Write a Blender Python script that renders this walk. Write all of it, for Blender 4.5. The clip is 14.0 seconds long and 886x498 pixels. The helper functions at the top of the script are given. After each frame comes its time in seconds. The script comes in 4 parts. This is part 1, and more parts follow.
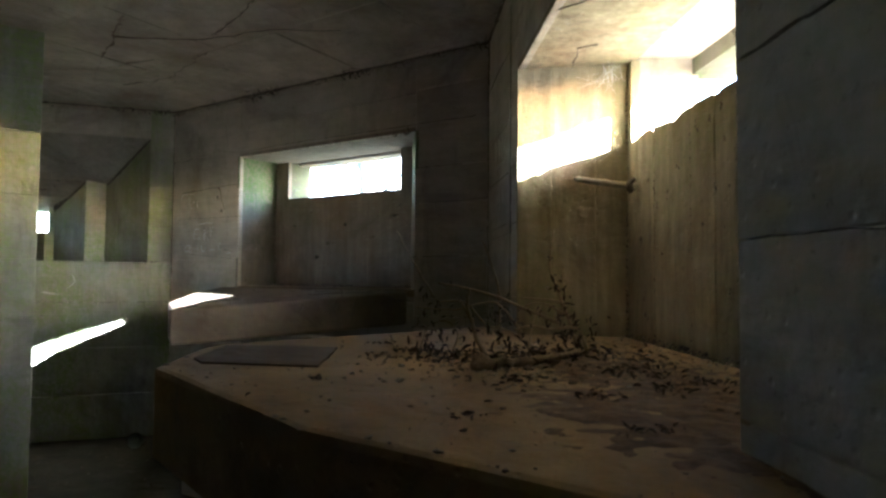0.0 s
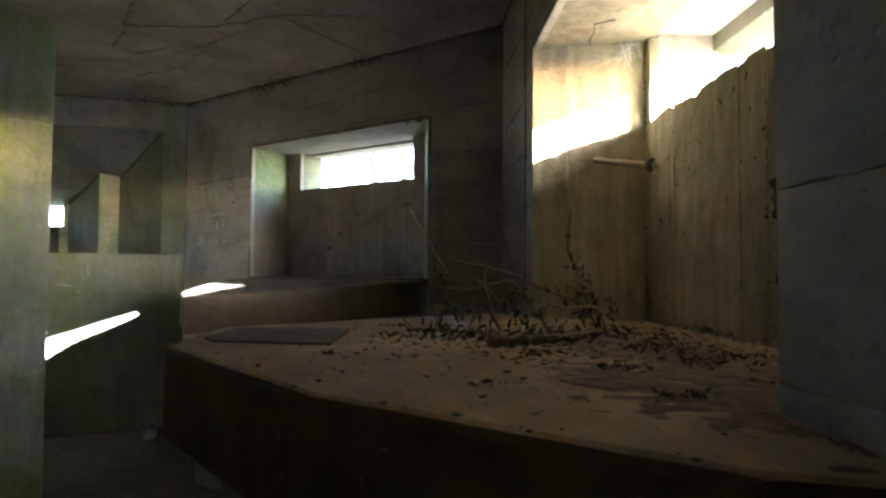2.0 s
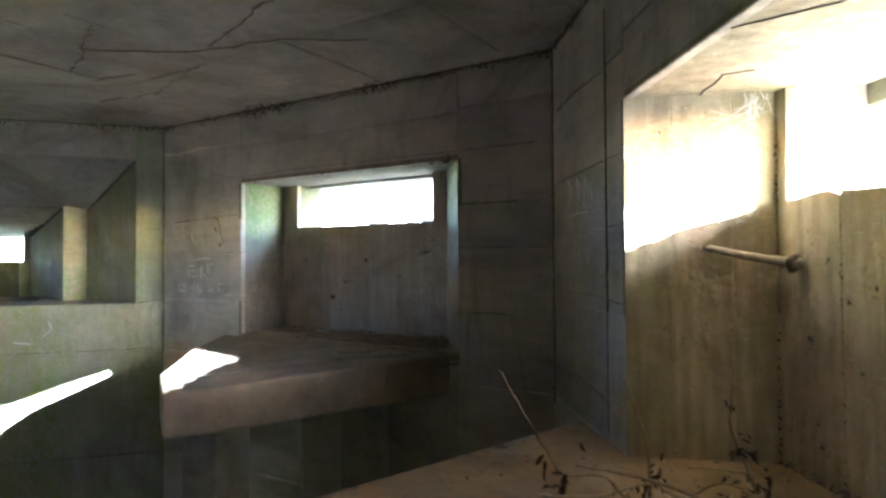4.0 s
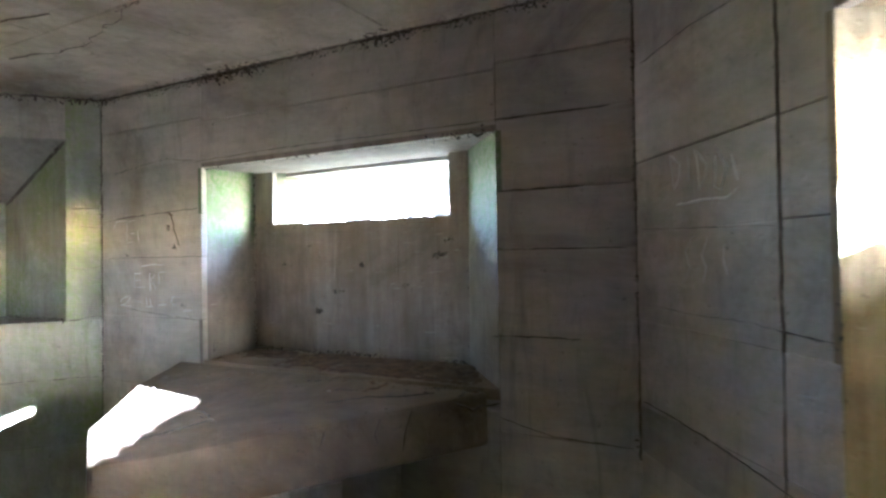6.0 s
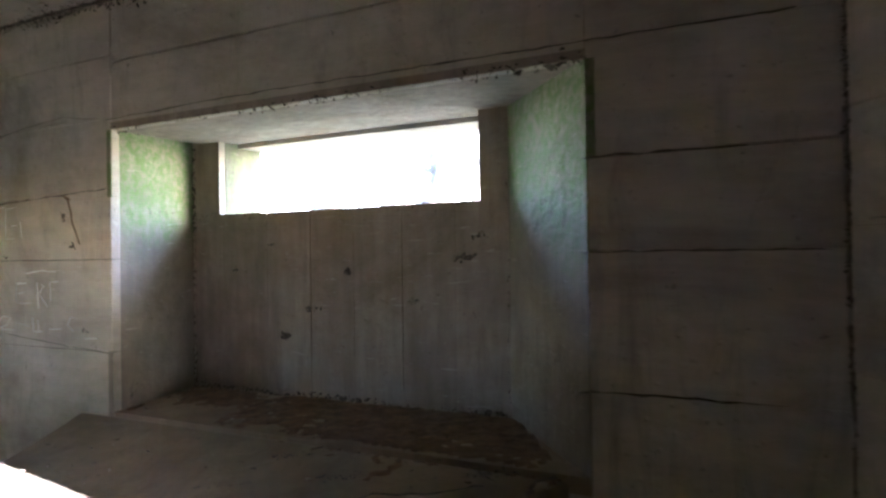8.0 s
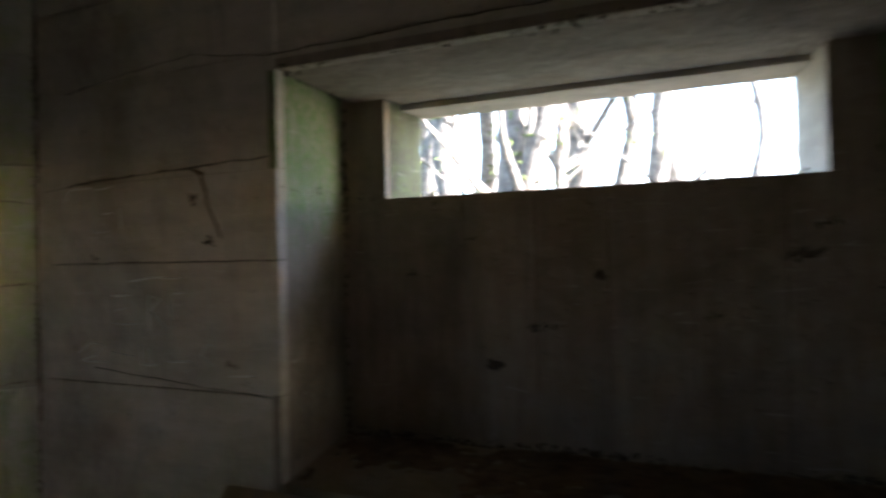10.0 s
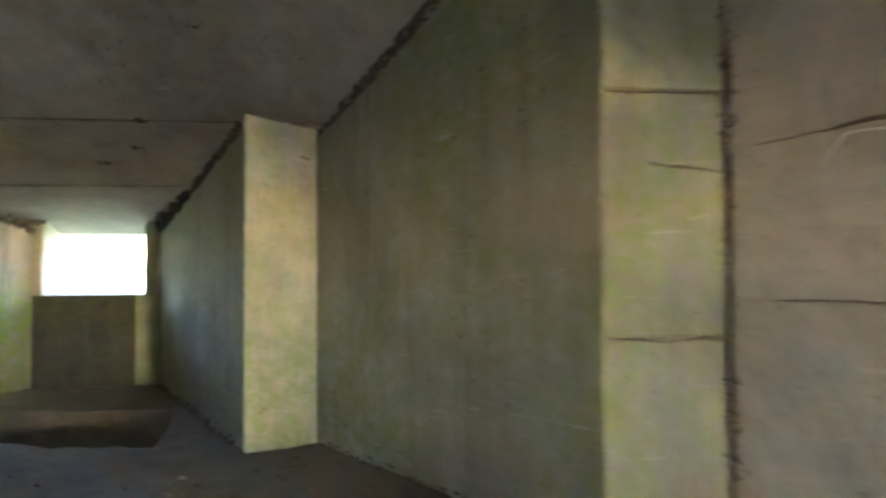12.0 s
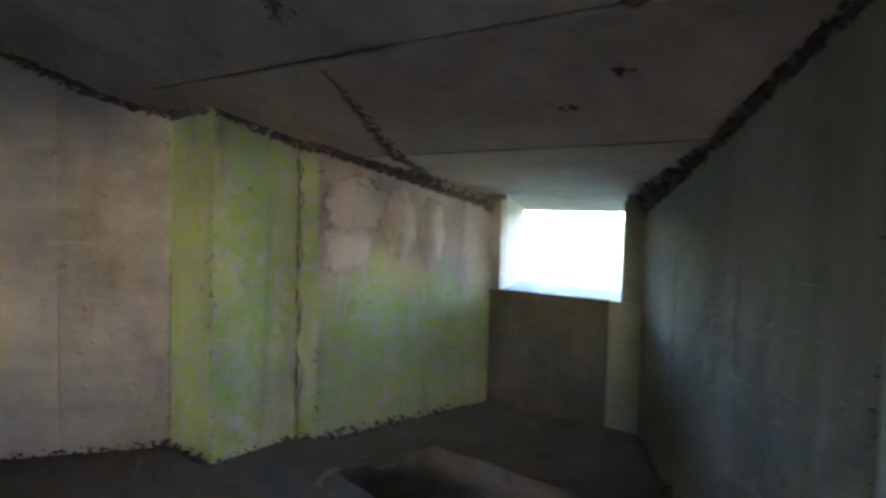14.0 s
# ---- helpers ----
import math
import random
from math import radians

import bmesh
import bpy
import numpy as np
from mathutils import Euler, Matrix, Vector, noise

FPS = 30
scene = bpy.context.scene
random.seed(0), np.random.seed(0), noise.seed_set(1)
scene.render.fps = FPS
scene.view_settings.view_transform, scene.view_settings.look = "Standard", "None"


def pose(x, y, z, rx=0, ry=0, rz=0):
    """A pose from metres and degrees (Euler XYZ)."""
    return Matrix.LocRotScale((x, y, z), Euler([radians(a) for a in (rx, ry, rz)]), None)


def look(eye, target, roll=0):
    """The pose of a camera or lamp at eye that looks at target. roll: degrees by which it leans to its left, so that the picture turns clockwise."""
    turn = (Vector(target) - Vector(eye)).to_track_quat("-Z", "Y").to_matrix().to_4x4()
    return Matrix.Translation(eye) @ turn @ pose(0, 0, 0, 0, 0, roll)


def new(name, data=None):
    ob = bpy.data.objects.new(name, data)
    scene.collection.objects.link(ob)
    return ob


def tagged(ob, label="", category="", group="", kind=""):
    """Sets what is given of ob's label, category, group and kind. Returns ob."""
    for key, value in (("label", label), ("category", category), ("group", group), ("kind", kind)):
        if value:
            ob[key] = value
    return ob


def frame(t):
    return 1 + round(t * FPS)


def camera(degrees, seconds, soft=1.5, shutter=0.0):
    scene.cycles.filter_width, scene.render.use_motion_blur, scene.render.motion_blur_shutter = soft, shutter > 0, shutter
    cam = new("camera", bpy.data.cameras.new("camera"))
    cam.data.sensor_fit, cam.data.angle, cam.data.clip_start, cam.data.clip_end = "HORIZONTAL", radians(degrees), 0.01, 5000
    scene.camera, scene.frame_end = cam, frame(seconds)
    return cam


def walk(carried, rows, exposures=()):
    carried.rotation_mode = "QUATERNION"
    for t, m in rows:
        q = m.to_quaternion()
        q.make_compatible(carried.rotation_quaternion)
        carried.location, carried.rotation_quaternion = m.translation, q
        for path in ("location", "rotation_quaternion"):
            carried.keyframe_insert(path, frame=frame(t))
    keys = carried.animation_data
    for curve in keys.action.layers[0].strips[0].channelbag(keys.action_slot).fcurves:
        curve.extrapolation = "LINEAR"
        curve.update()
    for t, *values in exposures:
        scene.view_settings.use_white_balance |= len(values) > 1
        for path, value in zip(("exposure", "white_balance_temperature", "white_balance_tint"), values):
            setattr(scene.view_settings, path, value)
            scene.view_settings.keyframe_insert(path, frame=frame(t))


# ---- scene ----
cam = camera(71.5, 14.0, soft=2.6, shutter=0.5)
PATH = [
    (0, (0.704, 1.45, 1.132), (0.446, 3.432, 1.22), 0.5),
    (0.5, (0.687, 1.479, 1.085), (0.42, 3.459, 1.173), 0.5),
    (1, (0.704, 1.49, 1.064), (0.421, 3.468, 1.151), 0.3),
    (1.5, (0.695, 1.488, 1.064), (0.402, 3.465, 1.151), 0.4),
    (2, (0.692, 1.492, 1.081), (0.395, 3.468, 1.163), 0.3),
    (2.5, (0.639, 1.571, 1.13), (0.349, 3.549, 1.205), 0.1),
    (3, (0.544, 1.672, 1.298), (0.261, 3.651, 1.36), 0.0),
    (5.5, (0.192, 2.494, 1.496), (0.044, 4.488, 1.525), -0.9),
    (6, (0.091, 2.634, 1.486), (-0.039, 4.63, 1.517), -0.9),
    (6.5, (0.01, 2.864, 1.486), (-0.121, 4.86, 1.515), -0.9),
    (7, (0.071, 3.057, 1.508), (-0.09, 5.051, 1.523), -0.8),
    (9.5, (-0.736, 3.862, 1.508), (-0.417, 5.836, 1.543), -1.0),
    (10, (-0.868, 3.987, 1.512), (-0.762, 5.985, 1.537), -1.2),
    (10.5, (-1.175, 4.15, 1.533), (-1.283, 6.146, 1.57), -0.7),
    (11, (-1.497, 4.292, 1.543), (-1.644, 6.286, 1.594), -0.7),
    (11.5, (-1.699, 4.558, 1.562), (-2.068, 6.523, 1.609), -0.8),
    (12, (-1.867, 4.756, 1.552), (-2.521, 6.645, 1.608), -0.3),
    (12.5, (-2.032, 4.844, 1.55), (-2.969, 6.61, 1.612), -0.2),
    (13, (-2.23, 5.028, 1.616), (-3.508, 6.566, 1.605), 1.0),
    (13.5, (-2.32, 5.178, 1.649), (-3.872, 6.436, 1.571), 1.6),
    (14, (-2.383, 5.245, 1.638), (-4.119, 6.232, 1.532), 1.4),
]
STOPS = [(0.0, 5.6, 5300, 15), (2.0, 5.6, 5300, 15), (2.5, 6.0, 5300, 15), (3.0, 6.25, 5200, 16), (5.5, 6.8, 4950, 20), (6.5, 7.3, 5000, 22), (7.0, 7.25, 5100, 22), (9.5, 4.35, 5500, 24), (10.0, 4.05, 5650, 20), (10.5, 4.25, 5700, 17), (11.0, 5.35, 5850, 17), (11.5, 6.3, 5900, 17), (12.5, 6.2, 5100, 22), (13.0, 6.0, 4900, 25), (13.5, 5.75, 4750, 25), (14.0, 5.35, 4900, 26)]
walk(cam, [(t, look(e, g, r)) for t, e, g, r in PATH], STOPS)

# ---- light: a low sun and the sky, through the firing slits ----
SUN_TO = Vector((0.845, -0.534, 0.246)).normalized()
world = bpy.data.worlds.new("world")
scene.world = world
world.use_nodes = True
wt = world.node_tree
sky = wt.nodes.new("ShaderNodeTexSky")
sky.sky_type, sky.sun_disc = "NISHITA", False
sky.sun_elevation = math.asin(SUN_TO.z)
sky.sun_rotation = math.atan2(SUN_TO.x, SUN_TO.y)
wt.links.new(sky.outputs[0], wt.nodes["Background"].inputs[0])
wt.nodes["Background"].inputs[1].default_value = 0.15
sun = new("sun", bpy.data.lights.new("sun", "SUN"))
sun.data.energy, sun.data.angle, sun.data.color = 5.0, radians(0.5), (1.0, 0.95, 0.88)
sun.matrix_world = look(SUN_TO * 30, (0, 0, 0))

# ---- the plan: three walls of a six-sided casemate, each with its own s (along), d (outwards) ----
C12, C23 = Vector((0.537, 4.45)), Vector((-1.785, 5.556))
CEIL = 2.295


class Frame:
    def __init__(self, origin, along, out):
        self.o, self.a, self.n = origin, along.normalized(), out.normalized()

    def __call__(self, s, d, z=None):
        p = self.o + self.a * s + self.n * d
        return Vector((p.x, p.y)) if z is None else Vector((p.x, p.y, z))


def heading(deg):
    return Vector((math.cos(radians(deg)), math.sin(radians(deg))))


A2 = (C12 - C23).normalized()
W2 = Frame(C23, A2, Vector((-A2.y, A2.x)))
A1 = heading(-79)
W1 = Frame(C12, A1, Vector((-A1.y, A1.x)))
A3 = heading(205)
W3 = Frame(C23, A3, Vector((A3.y, -A3.x)))


# ---- materials ----
def material(name):
    m = bpy.data.materials.new(name)
    m.use_nodes = True
    return m, m.node_tree, m.node_tree.nodes["Principled BSDF"]


def ramp(nt, fac, stops):
    r = nt.nodes.new("ShaderNodeValToRGB")
    while len(r.color_ramp.elements) < len(stops):
        r.color_ramp.elements.new(0.5)
    for e, (p, c) in zip(r.color_ramp.elements, stops):
        e.position, e.color = p, (c if len(c) == 4 else (*c, 1))
    nt.links.new(fac, r.inputs[0])
    return r.outputs[0]


def noise_tex(nt, vec, scale, detail=6, rough=0.6, distort=0.0):
    n = nt.nodes.new("ShaderNodeTexNoise")
    n.inputs["Scale"].default_value, n.inputs["Detail"].default_value = scale, detail
    n.inputs["Roughness"].default_value, n.inputs["Distortion"].default_value = rough, distort
    nt.links.new(vec, n.inputs["Vector"])
    return n.outputs["Fac"]


def mapped(nt, vec, scale):
    m = nt.nodes.new("ShaderNodeMapping")
    m.inputs["Scale"].default_value = scale
    nt.links.new(vec, m.inputs["Vector"])
    return m.outputs[0]


def mix(nt, fac, a, b, mode="MIX"):
    m = nt.nodes.new("ShaderNodeMix")
    m.data_type, m.blend_type = "RGBA", mode
    for sock, v in ((m.inputs[0], fac), (m.inputs[6], a), (m.inputs[7], b)):
        if hasattr(v, "is_linked"):
            nt.links.new(v, sock)
        elif isinstance(v, tuple):
            sock.default_value = (*v, 1)
        else:
            sock.default_value = v
    return m.outputs[2]


def math_node(nt, op, a, b=0.0):
    m = nt.nodes.new("ShaderNodeMath")
    m.operation = op
    for sock, v in zip(m.inputs, (a, b)):
        if hasattr(v, "is_linked"):
            nt.links.new(v, sock)
        else:
            sock.default_value = v
    return m.outputs[0]


def concrete(name, light, dark, algae=0.3, streak=0.4, soot=0.25, rust=0.1, grain=(1, 1, 0.12), moss=(0.17, 0.25, 0.06), cover=0.0, clump=(1.6, 1.6, 1.1), pale_to=0.4, scuffs=0.35, above=None, below=None):
    """Cast concrete: cloudy tone, board grain, green algae, dark spots, rust-brown stains, pits."""
    m, nt, bsdf = material(name)
    geo = nt.nodes.new("ShaderNodeNewGeometry")
    pos = geo.outputs["Position"]
    cloud = noise_tex(nt, pos, 2.2, 8, 0.65, 0.4)
    base = ramp(nt, cloud, [(0.3, dark), (0.7, light)])
    info = nt.nodes.new("ShaderNodeObjectInfo")
    tone = ramp(nt, info.outputs["Random"], [(0.0, (0.86, 0.86, 0.86)), (1.0, (1.06, 1.05, 1.03))])
    base = mix(nt, 1.0, base, tone, "MULTIPLY")
    damp = noise_tex(nt, mapped(nt, pos, (0.9, 0.9, 1.3)), 1.0, 9, 0.72, 1.2)
    base = mix(nt, 0.85, base, ramp(nt, damp, [(0.34, (0.6, 0.58, 0.56)), (0.5, (0.94, 0.93, 0.92)), (0.68, (1.12, 1.11, 1.09))]), "MULTIPLY")
    fibre = noise_tex(nt, mapped(nt, pos, tuple(26 * g for g in grain)), 1.0, 5, 0.6)
    base = mix(nt, streak, base, ramp(nt, fibre, [(0.3, (0.55, 0.53, 0.5)), (0.68, (1.12, 1.1, 1.06))]), "MULTIPLY")
    if rust:
        r = noise_tex(nt, mapped(nt, pos, (3.0, 3.0, 0.9)), 1.0, 7, 0.65, 0.8)
        base = mix(nt, ramp(nt, r, [(0.52, (0, 0, 0)), (0.75, (rust,) * 3)]), base, (0.24, 0.13, 0.07))
    if algae:
        g = noise_tex(nt, mapped(nt, pos, clump), 1.0, 9, 0.7, 0.6)
        fine = noise_tex(nt, pos, 42, 4, 0.7)
        amount = math_node(nt, "MULTIPLY", ramp(nt, g, [(0.42 - cover, (0, 0, 0)), (0.64 - cover, (algae,) * 3)]), ramp(nt, fine, [(0.36, (0.15,) * 3), (0.6, (1, 1, 1))]))
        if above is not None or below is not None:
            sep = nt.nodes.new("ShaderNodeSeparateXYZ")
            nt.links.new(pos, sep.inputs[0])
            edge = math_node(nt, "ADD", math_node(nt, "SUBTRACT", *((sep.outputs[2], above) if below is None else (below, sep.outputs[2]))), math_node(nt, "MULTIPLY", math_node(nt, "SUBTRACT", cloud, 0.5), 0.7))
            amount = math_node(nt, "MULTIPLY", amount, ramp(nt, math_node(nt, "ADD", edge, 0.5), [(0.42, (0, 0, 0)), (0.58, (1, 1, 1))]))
        base = mix(nt, amount, base, moss)
    speck = noise_tex(nt, pos, 55, 3, 0.6)
    base = mix(nt, ramp(nt, speck, [(0.66, (0, 0, 0)), (0.76, (0.55,) * 3)]), base, (0.07, 0.06, 0.05))
    sp = noise_tex(nt, pos, 13, 5, 0.7, 0.6)
    base = mix(nt, ramp(nt, sp, [(0.66, (0, 0, 0)), (0.8, (soot * 2.4,) * 3)]), base, (0.035, 0.03, 0.025))
    scuff = noise_tex(nt, mapped(nt, pos, (7, 7, 60)), 1.0, 3, 0.5, 2.2)
    base = mix(nt, ramp(nt, scuff, [(0.66, (0, 0, 0)), (0.74, (scuffs,) * 3)]), base, (0.56, 0.53, 0.47))
    smear = noise_tex(nt, mapped(nt, pos, (9, 9, 2.0)), 1.0, 6, 0.7, 1.5)
    base = mix(nt, ramp(nt, smear, [(0.54, (0, 0, 0)), (0.78, (0.5,) * 3)]), base, (0.15, 0.133, 0.11))
    pale = noise_tex(nt, mapped(nt, pos, (5, 5, 3.2)), 1.0, 6, 0.7, 1.0)
    base = mix(nt, ramp(nt, pale, [(0.63, (0, 0, 0)), (0.8, (pale_to,) * 3)]), base, (0.6, 0.57, 0.5))
    nt.links.new(base, bsdf.inputs["Base Color"])
    bsdf.inputs["Roughness"].default_value = 0.93
    bsdf.inputs["Specular IOR Level"].default_value = 0.25
    h1 = noise_tex(nt, pos, 70, 5, 0.75)
    pits = nt.nodes.new("ShaderNodeTexVoronoi")
    pits.inputs["Scale"].default_value = 34
    nt.links.new(pos, pits.inputs["Vector"])
    pit = ramp(nt, pits.outputs["Distance"], [(0.05, (0, 0, 0)), (0.2, (1, 1, 1))])
    height = mix(nt, 0.35, mix(nt, 0.5, h1, fibre), pit)
    height = mix(nt, 0.5, height, cloud)
    bump = nt.nodes.new("ShaderNodeBump")
    bump.inputs["Strength"].default_value, bump.inputs["Distance"].default_value = 0.7, 0.014
    nt.links.new(height, bump.inputs["Height"])
    wave = nt.nodes.new("ShaderNodeBump")
    wave.inputs["Strength"].default_value, wave.inputs["Distance"].default_value = 0.4, 0.04
    nt.links.new(noise_tex(nt, pos, 7.0, 3, 0.5, 0.3), wave.inputs["Height"])
    nt.links.new(wave.outputs[0], bump.inputs["Normal"])
    nt.links.new(bump.outputs[0], bsdf.inputs["Normal"])
    return m


def plain(name, a, b, scale=20, rough=0.85, metal=0.0, bump_to=0.3):
    m, nt, bsdf = material(name)
    tc = nt.nodes.new("ShaderNodeTexCoord")
    n = noise_tex(nt, tc.outputs["Object"], scale, 6, 0.65)
    info = nt.nodes.new("ShaderNodeObjectInfo")
    col = mix(nt, 1.0, ramp(nt, n, [(0.3, a), (0.7, b)]), ramp(nt, info.outputs["Random"], [(0, (0.75,) * 3), (1, (1.15,) * 3)]), "MULTIPLY")
    nt.links.new(col, bsdf.inputs["Base Color"])
    bsdf.inputs["Roughness"].default_value, bsdf.inputs["Metallic"].default_value = rough, metal
    bp = nt.nodes.new("ShaderNodeBump")
    bp.inputs["Strength"].default_value, bp.inputs["Distance"].default_value = bump_to, 0.01
    nt.links.new(n, bp.inputs["Height"])
    nt.links.new(bp.outputs[0], bsdf.inputs["Normal"])
    return m


def islands(name, shades, rough=0.9):
    """For joined litter: each scrap takes its own shade."""
    m, nt, bsdf = material(name)
    geo = nt.nodes.new("ShaderNodeNewGeometry")
    col = ramp(nt, geo.outputs["Random Per Island"], [(i / (len(shades) - 1), c) for i, c in enumerate(shades)])
    n = noise_tex(nt, geo.outputs["Position"], 120, 4, 0.6)
    col = mix(nt, 0.5, col, ramp(nt, n, [(0.3, (0.5,) * 3), (0.7, (1.2,) * 3)]), "MULTIPLY")
    nt.links.new(col, bsdf.inputs["Base Color"])
    bsdf.inputs["Roughness"].default_value = rough
    return m


M_WALL = concrete("wall_concrete", (0.62, 0.555, 0.48), (0.45, 0.4, 0.34), algae=0.25, streak=0.3, grain=(0.18, 0.18, 1))
# Reddish concrete, darker than M_RECESS1 to paint the light falloff below the slit.
M_RECESS = concrete("dimmed_plank_concrete", (0.42, 0.365, 0.315), (0.24, 0.2, 0.17), algae=0.1, streak=0.5, rust=0.4, soot=0.35)
M_RECESS1 = concrete("tan_plank_concrete", (0.52, 0.45, 0.32), (0.36, 0.3, 0.205), algae=0.4, streak=0.75, rust=0.6, soot=0.45)
# Algae stops near z 1.56 at the shade's edge; colours lowered against sky glare.
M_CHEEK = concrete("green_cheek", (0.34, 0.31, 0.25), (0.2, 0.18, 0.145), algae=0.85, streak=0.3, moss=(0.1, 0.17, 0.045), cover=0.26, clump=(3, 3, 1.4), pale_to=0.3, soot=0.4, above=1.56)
# Mossy grey concrete, darkened further so the sky-lit jamb doesn't burn out.
M_JAMB = concrete("dimmed_jamb", (0.16, 0.152, 0.122), (0.09, 0.086, 0.068), algae=0.5, streak=0.3, soot=0.45, pale_to=0.3)
M_GREEN = concrete("algae_concrete", (0.5, 0.485, 0.43), (0.33, 0.32, 0.285), algae=0.85, streak=0.35, moss=(0.24, 0.32, 0.1), cover=0.06)
M_SIDE3 = concrete("olive_concrete", (0.46, 0.43, 0.37), (0.32, 0.3, 0.255), algae=0.75, streak=0.4, moss=(0.2, 0.26, 0.07), cover=0.06)
M_MOSS = concrete("mossy_concrete", (0.62, 0.58, 0.5), (0.44, 0.41, 0.35), algae=0.95, streak=0.3, moss=(0.33, 0.46, 0.08), cover=0.14, clump=(4.2, 4.2, 1.7))
M_PIER3 = concrete("pale_algae_pier", (0.6, 0.57, 0.5), (0.45, 0.425, 0.37), algae=0.75, streak=0.3, rust=0.0, moss=(0.27, 0.36, 0.11), cover=0.04, clump=(3, 3, 2.0), soot=0.3)
M_PLASTER = concrete("mottled_plaster", (0.58, 0.52, 0.45), (0.4, 0.35, 0.3), algae=0.95, streak=0.3, moss=(0.29, 0.42, 0.08), cover=0.18, clump=(5, 5, 4.0), soot=0.4, below=1.5)
M_BARE = concrete("bare_plaster", (0.6, 0.53, 0.46), (0.46, 0.4, 0.35), algae=0.0, streak=0.2, soot=0.3, rust=0.25)
# Near-black stand-in for the gloom around the bright opening of wall 3.
M_DIM_BACK = concrete("dimmed_back_concrete", (0.13, 0.12, 0.105), (0.07, 0.065, 0.058), algae=0.2, streak=0.4, soot=0.4, pale_to=0.1, scuffs=0.1)
M_CEIL = concrete("ceiling_concrete", (0.56, 0.52, 0.45), (0.33, 0.305, 0.262), algae=0.22, streak=0.2, soot=0.3, rust=0.25, grain=(1, 0.3, 1))
M_TABLE = concrete("dusty_screed", (0.4, 0.28, 0.145), (0.17, 0.115, 0.058), algae=0.0, pale_to=0.18, scuffs=0.0, streak=0.2, soot=0.5, rust=0.55, grain=(1, 1, 1))
M_TABLE2 = concrete("worn_screed", (0.33, 0.265, 0.19), (0.17, 0.132, 0.09), algae=0.03, pale_to=0.2, scuffs=0.05, streak=0.2, soot=0.55, rust=0.45, grain=(1, 1, 1))
M_SOIL = plain("dry_soil", (0.05, 0.028, 0.013), (0.2, 0.125, 0.066), 26, 1.0, bump_to=0.9)
M_PATCH = concrete("brown_mortar", (0.17, 0.118, 0.062), (0.09, 0.062, 0.033), pale_to=0.08, scuffs=0.0, algae=0.0, streak=0.2, grain=(1, 1, 1))
M_FLOOR = concrete("earthy_floor", (0.075, 0.06, 0.045), (0.035, 0.028, 0.02), algae=0.05, streak=0.1, soot=0.4, pale_to=0.1, scuffs=0.0, grain=(1, 1, 1))
M_SHELF = concrete("dusty_shelf", (0.27, 0.235, 0.19), (0.14, 0.122, 0.098), algae=0.1, streak=0.1, soot=0.4, pale_to=0.2, grain=(1, 1, 1))
M_CRACK = plain("crack_dirt", (0.085, 0.07, 0.055), (0.19, 0.16, 0.125), 60, 1.0)
M_DIRT = islands("dirt_crumbs", [(0.05, 0.04, 0.03), (0.1, 0.08, 0.06), (0.07, 0.056, 0.043), (0.15, 0.125, 0.098)], 1.0)
M_STEM = plain("dry_stem", (0.24, 0.17, 0.1), (0.42, 0.33, 0.22), 40, 0.9)
M_CHALK2 = plain("rubbed_chalk", (0.66, 0.64, 0.57), (0.8, 0.77, 0.7), 90, 1.0)
M_STICK = plain("weathered_wood", (0.28, 0.24, 0.18), (0.42, 0.37, 0.28), 40, 0.9)
M_ROOT = plain("old_root", (0.1, 0.07, 0.045), (0.25, 0.18, 0.11), 60, 0.95, bump_to=0.8)
M_DEADLEAF = islands("dead_leaf", [(0.03, 0.021, 0.014), (0.065, 0.045, 0.03), (0.14, 0.1, 0.062), (0.045, 0.032, 0.022)])
M_CRUMB = islands("crumb", [(0.07, 0.05, 0.035), (0.22, 0.18, 0.13), (0.12, 0.09, 0.06), (0.34, 0.3, 0.24)])
M_BARK = plain("bark", (0.06, 0.055, 0.044), (0.22, 0.2, 0.165), 18, 0.95, bump_to=0.8)
M_IVY = islands("moss_leaf", [(0.04, 0.06, 0.014), (0.09, 0.12, 0.025), (0.06, 0.085, 0.02), (0.13, 0.16, 0.03)])
M_GROUND = concrete("meadow_ground", (0.16, 0.17, 0.07), (0.1, 0.1, 0.05), algae=0.5, streak=0.1, grain=(1, 1, 1))
M_WEB = plain("cobweb", (0.5, 0.48, 0.44), (0.66, 0.63, 0.58), 60, 1.0)
m_glass, nt_g, bs_g = material("clear_plastic")
bs_g.inputs["Base Color"].default_value = (0.82, 0.85, 0.86, 1)
bs_g.inputs["Roughness"].default_value, bs_g.inputs["Transmission Weight"].default_value, bs_g.inputs["IOR"].default_value = 0.18, 0.75, 1.4
M_CUP = m_glass


# ---- building blocks ----
def obj(name, bm, mat, parent=None, smooth=False):
    me = bpy.data.meshes.new(name)
    bmesh.ops.recalc_face_normals(bm, faces=bm.faces)
    bm.to_mesh(me)
    bm.free()
    me.materials.append(mat)
    if smooth:
        for p in me.polygons:
            p.use_smooth = True
    ob = new(name, me)
    if parent:
        ob.parent = parent
    return ob


def part(name, bm, mat, parent, label="", smooth=False):
    ob = obj(name, bm, mat, parent, smooth)
    return tagged(ob, label)


def empty(name, label, category, kind="", group="", at=(0, 0, 0)):
    e = new(name)
    e.location = at
    e.empty_display_size = 0.1
    return tagged(e, label, category, group, kind)


def solid(bm, low, high):
    """A prism between two rings of points (same count)."""
    a = [bm.verts.new(p) for p in low]
    b = [bm.verts.new(p) for p in high]
    n = len(a)
    bm.faces.new(a[::-1])
    bm.faces.new(b)
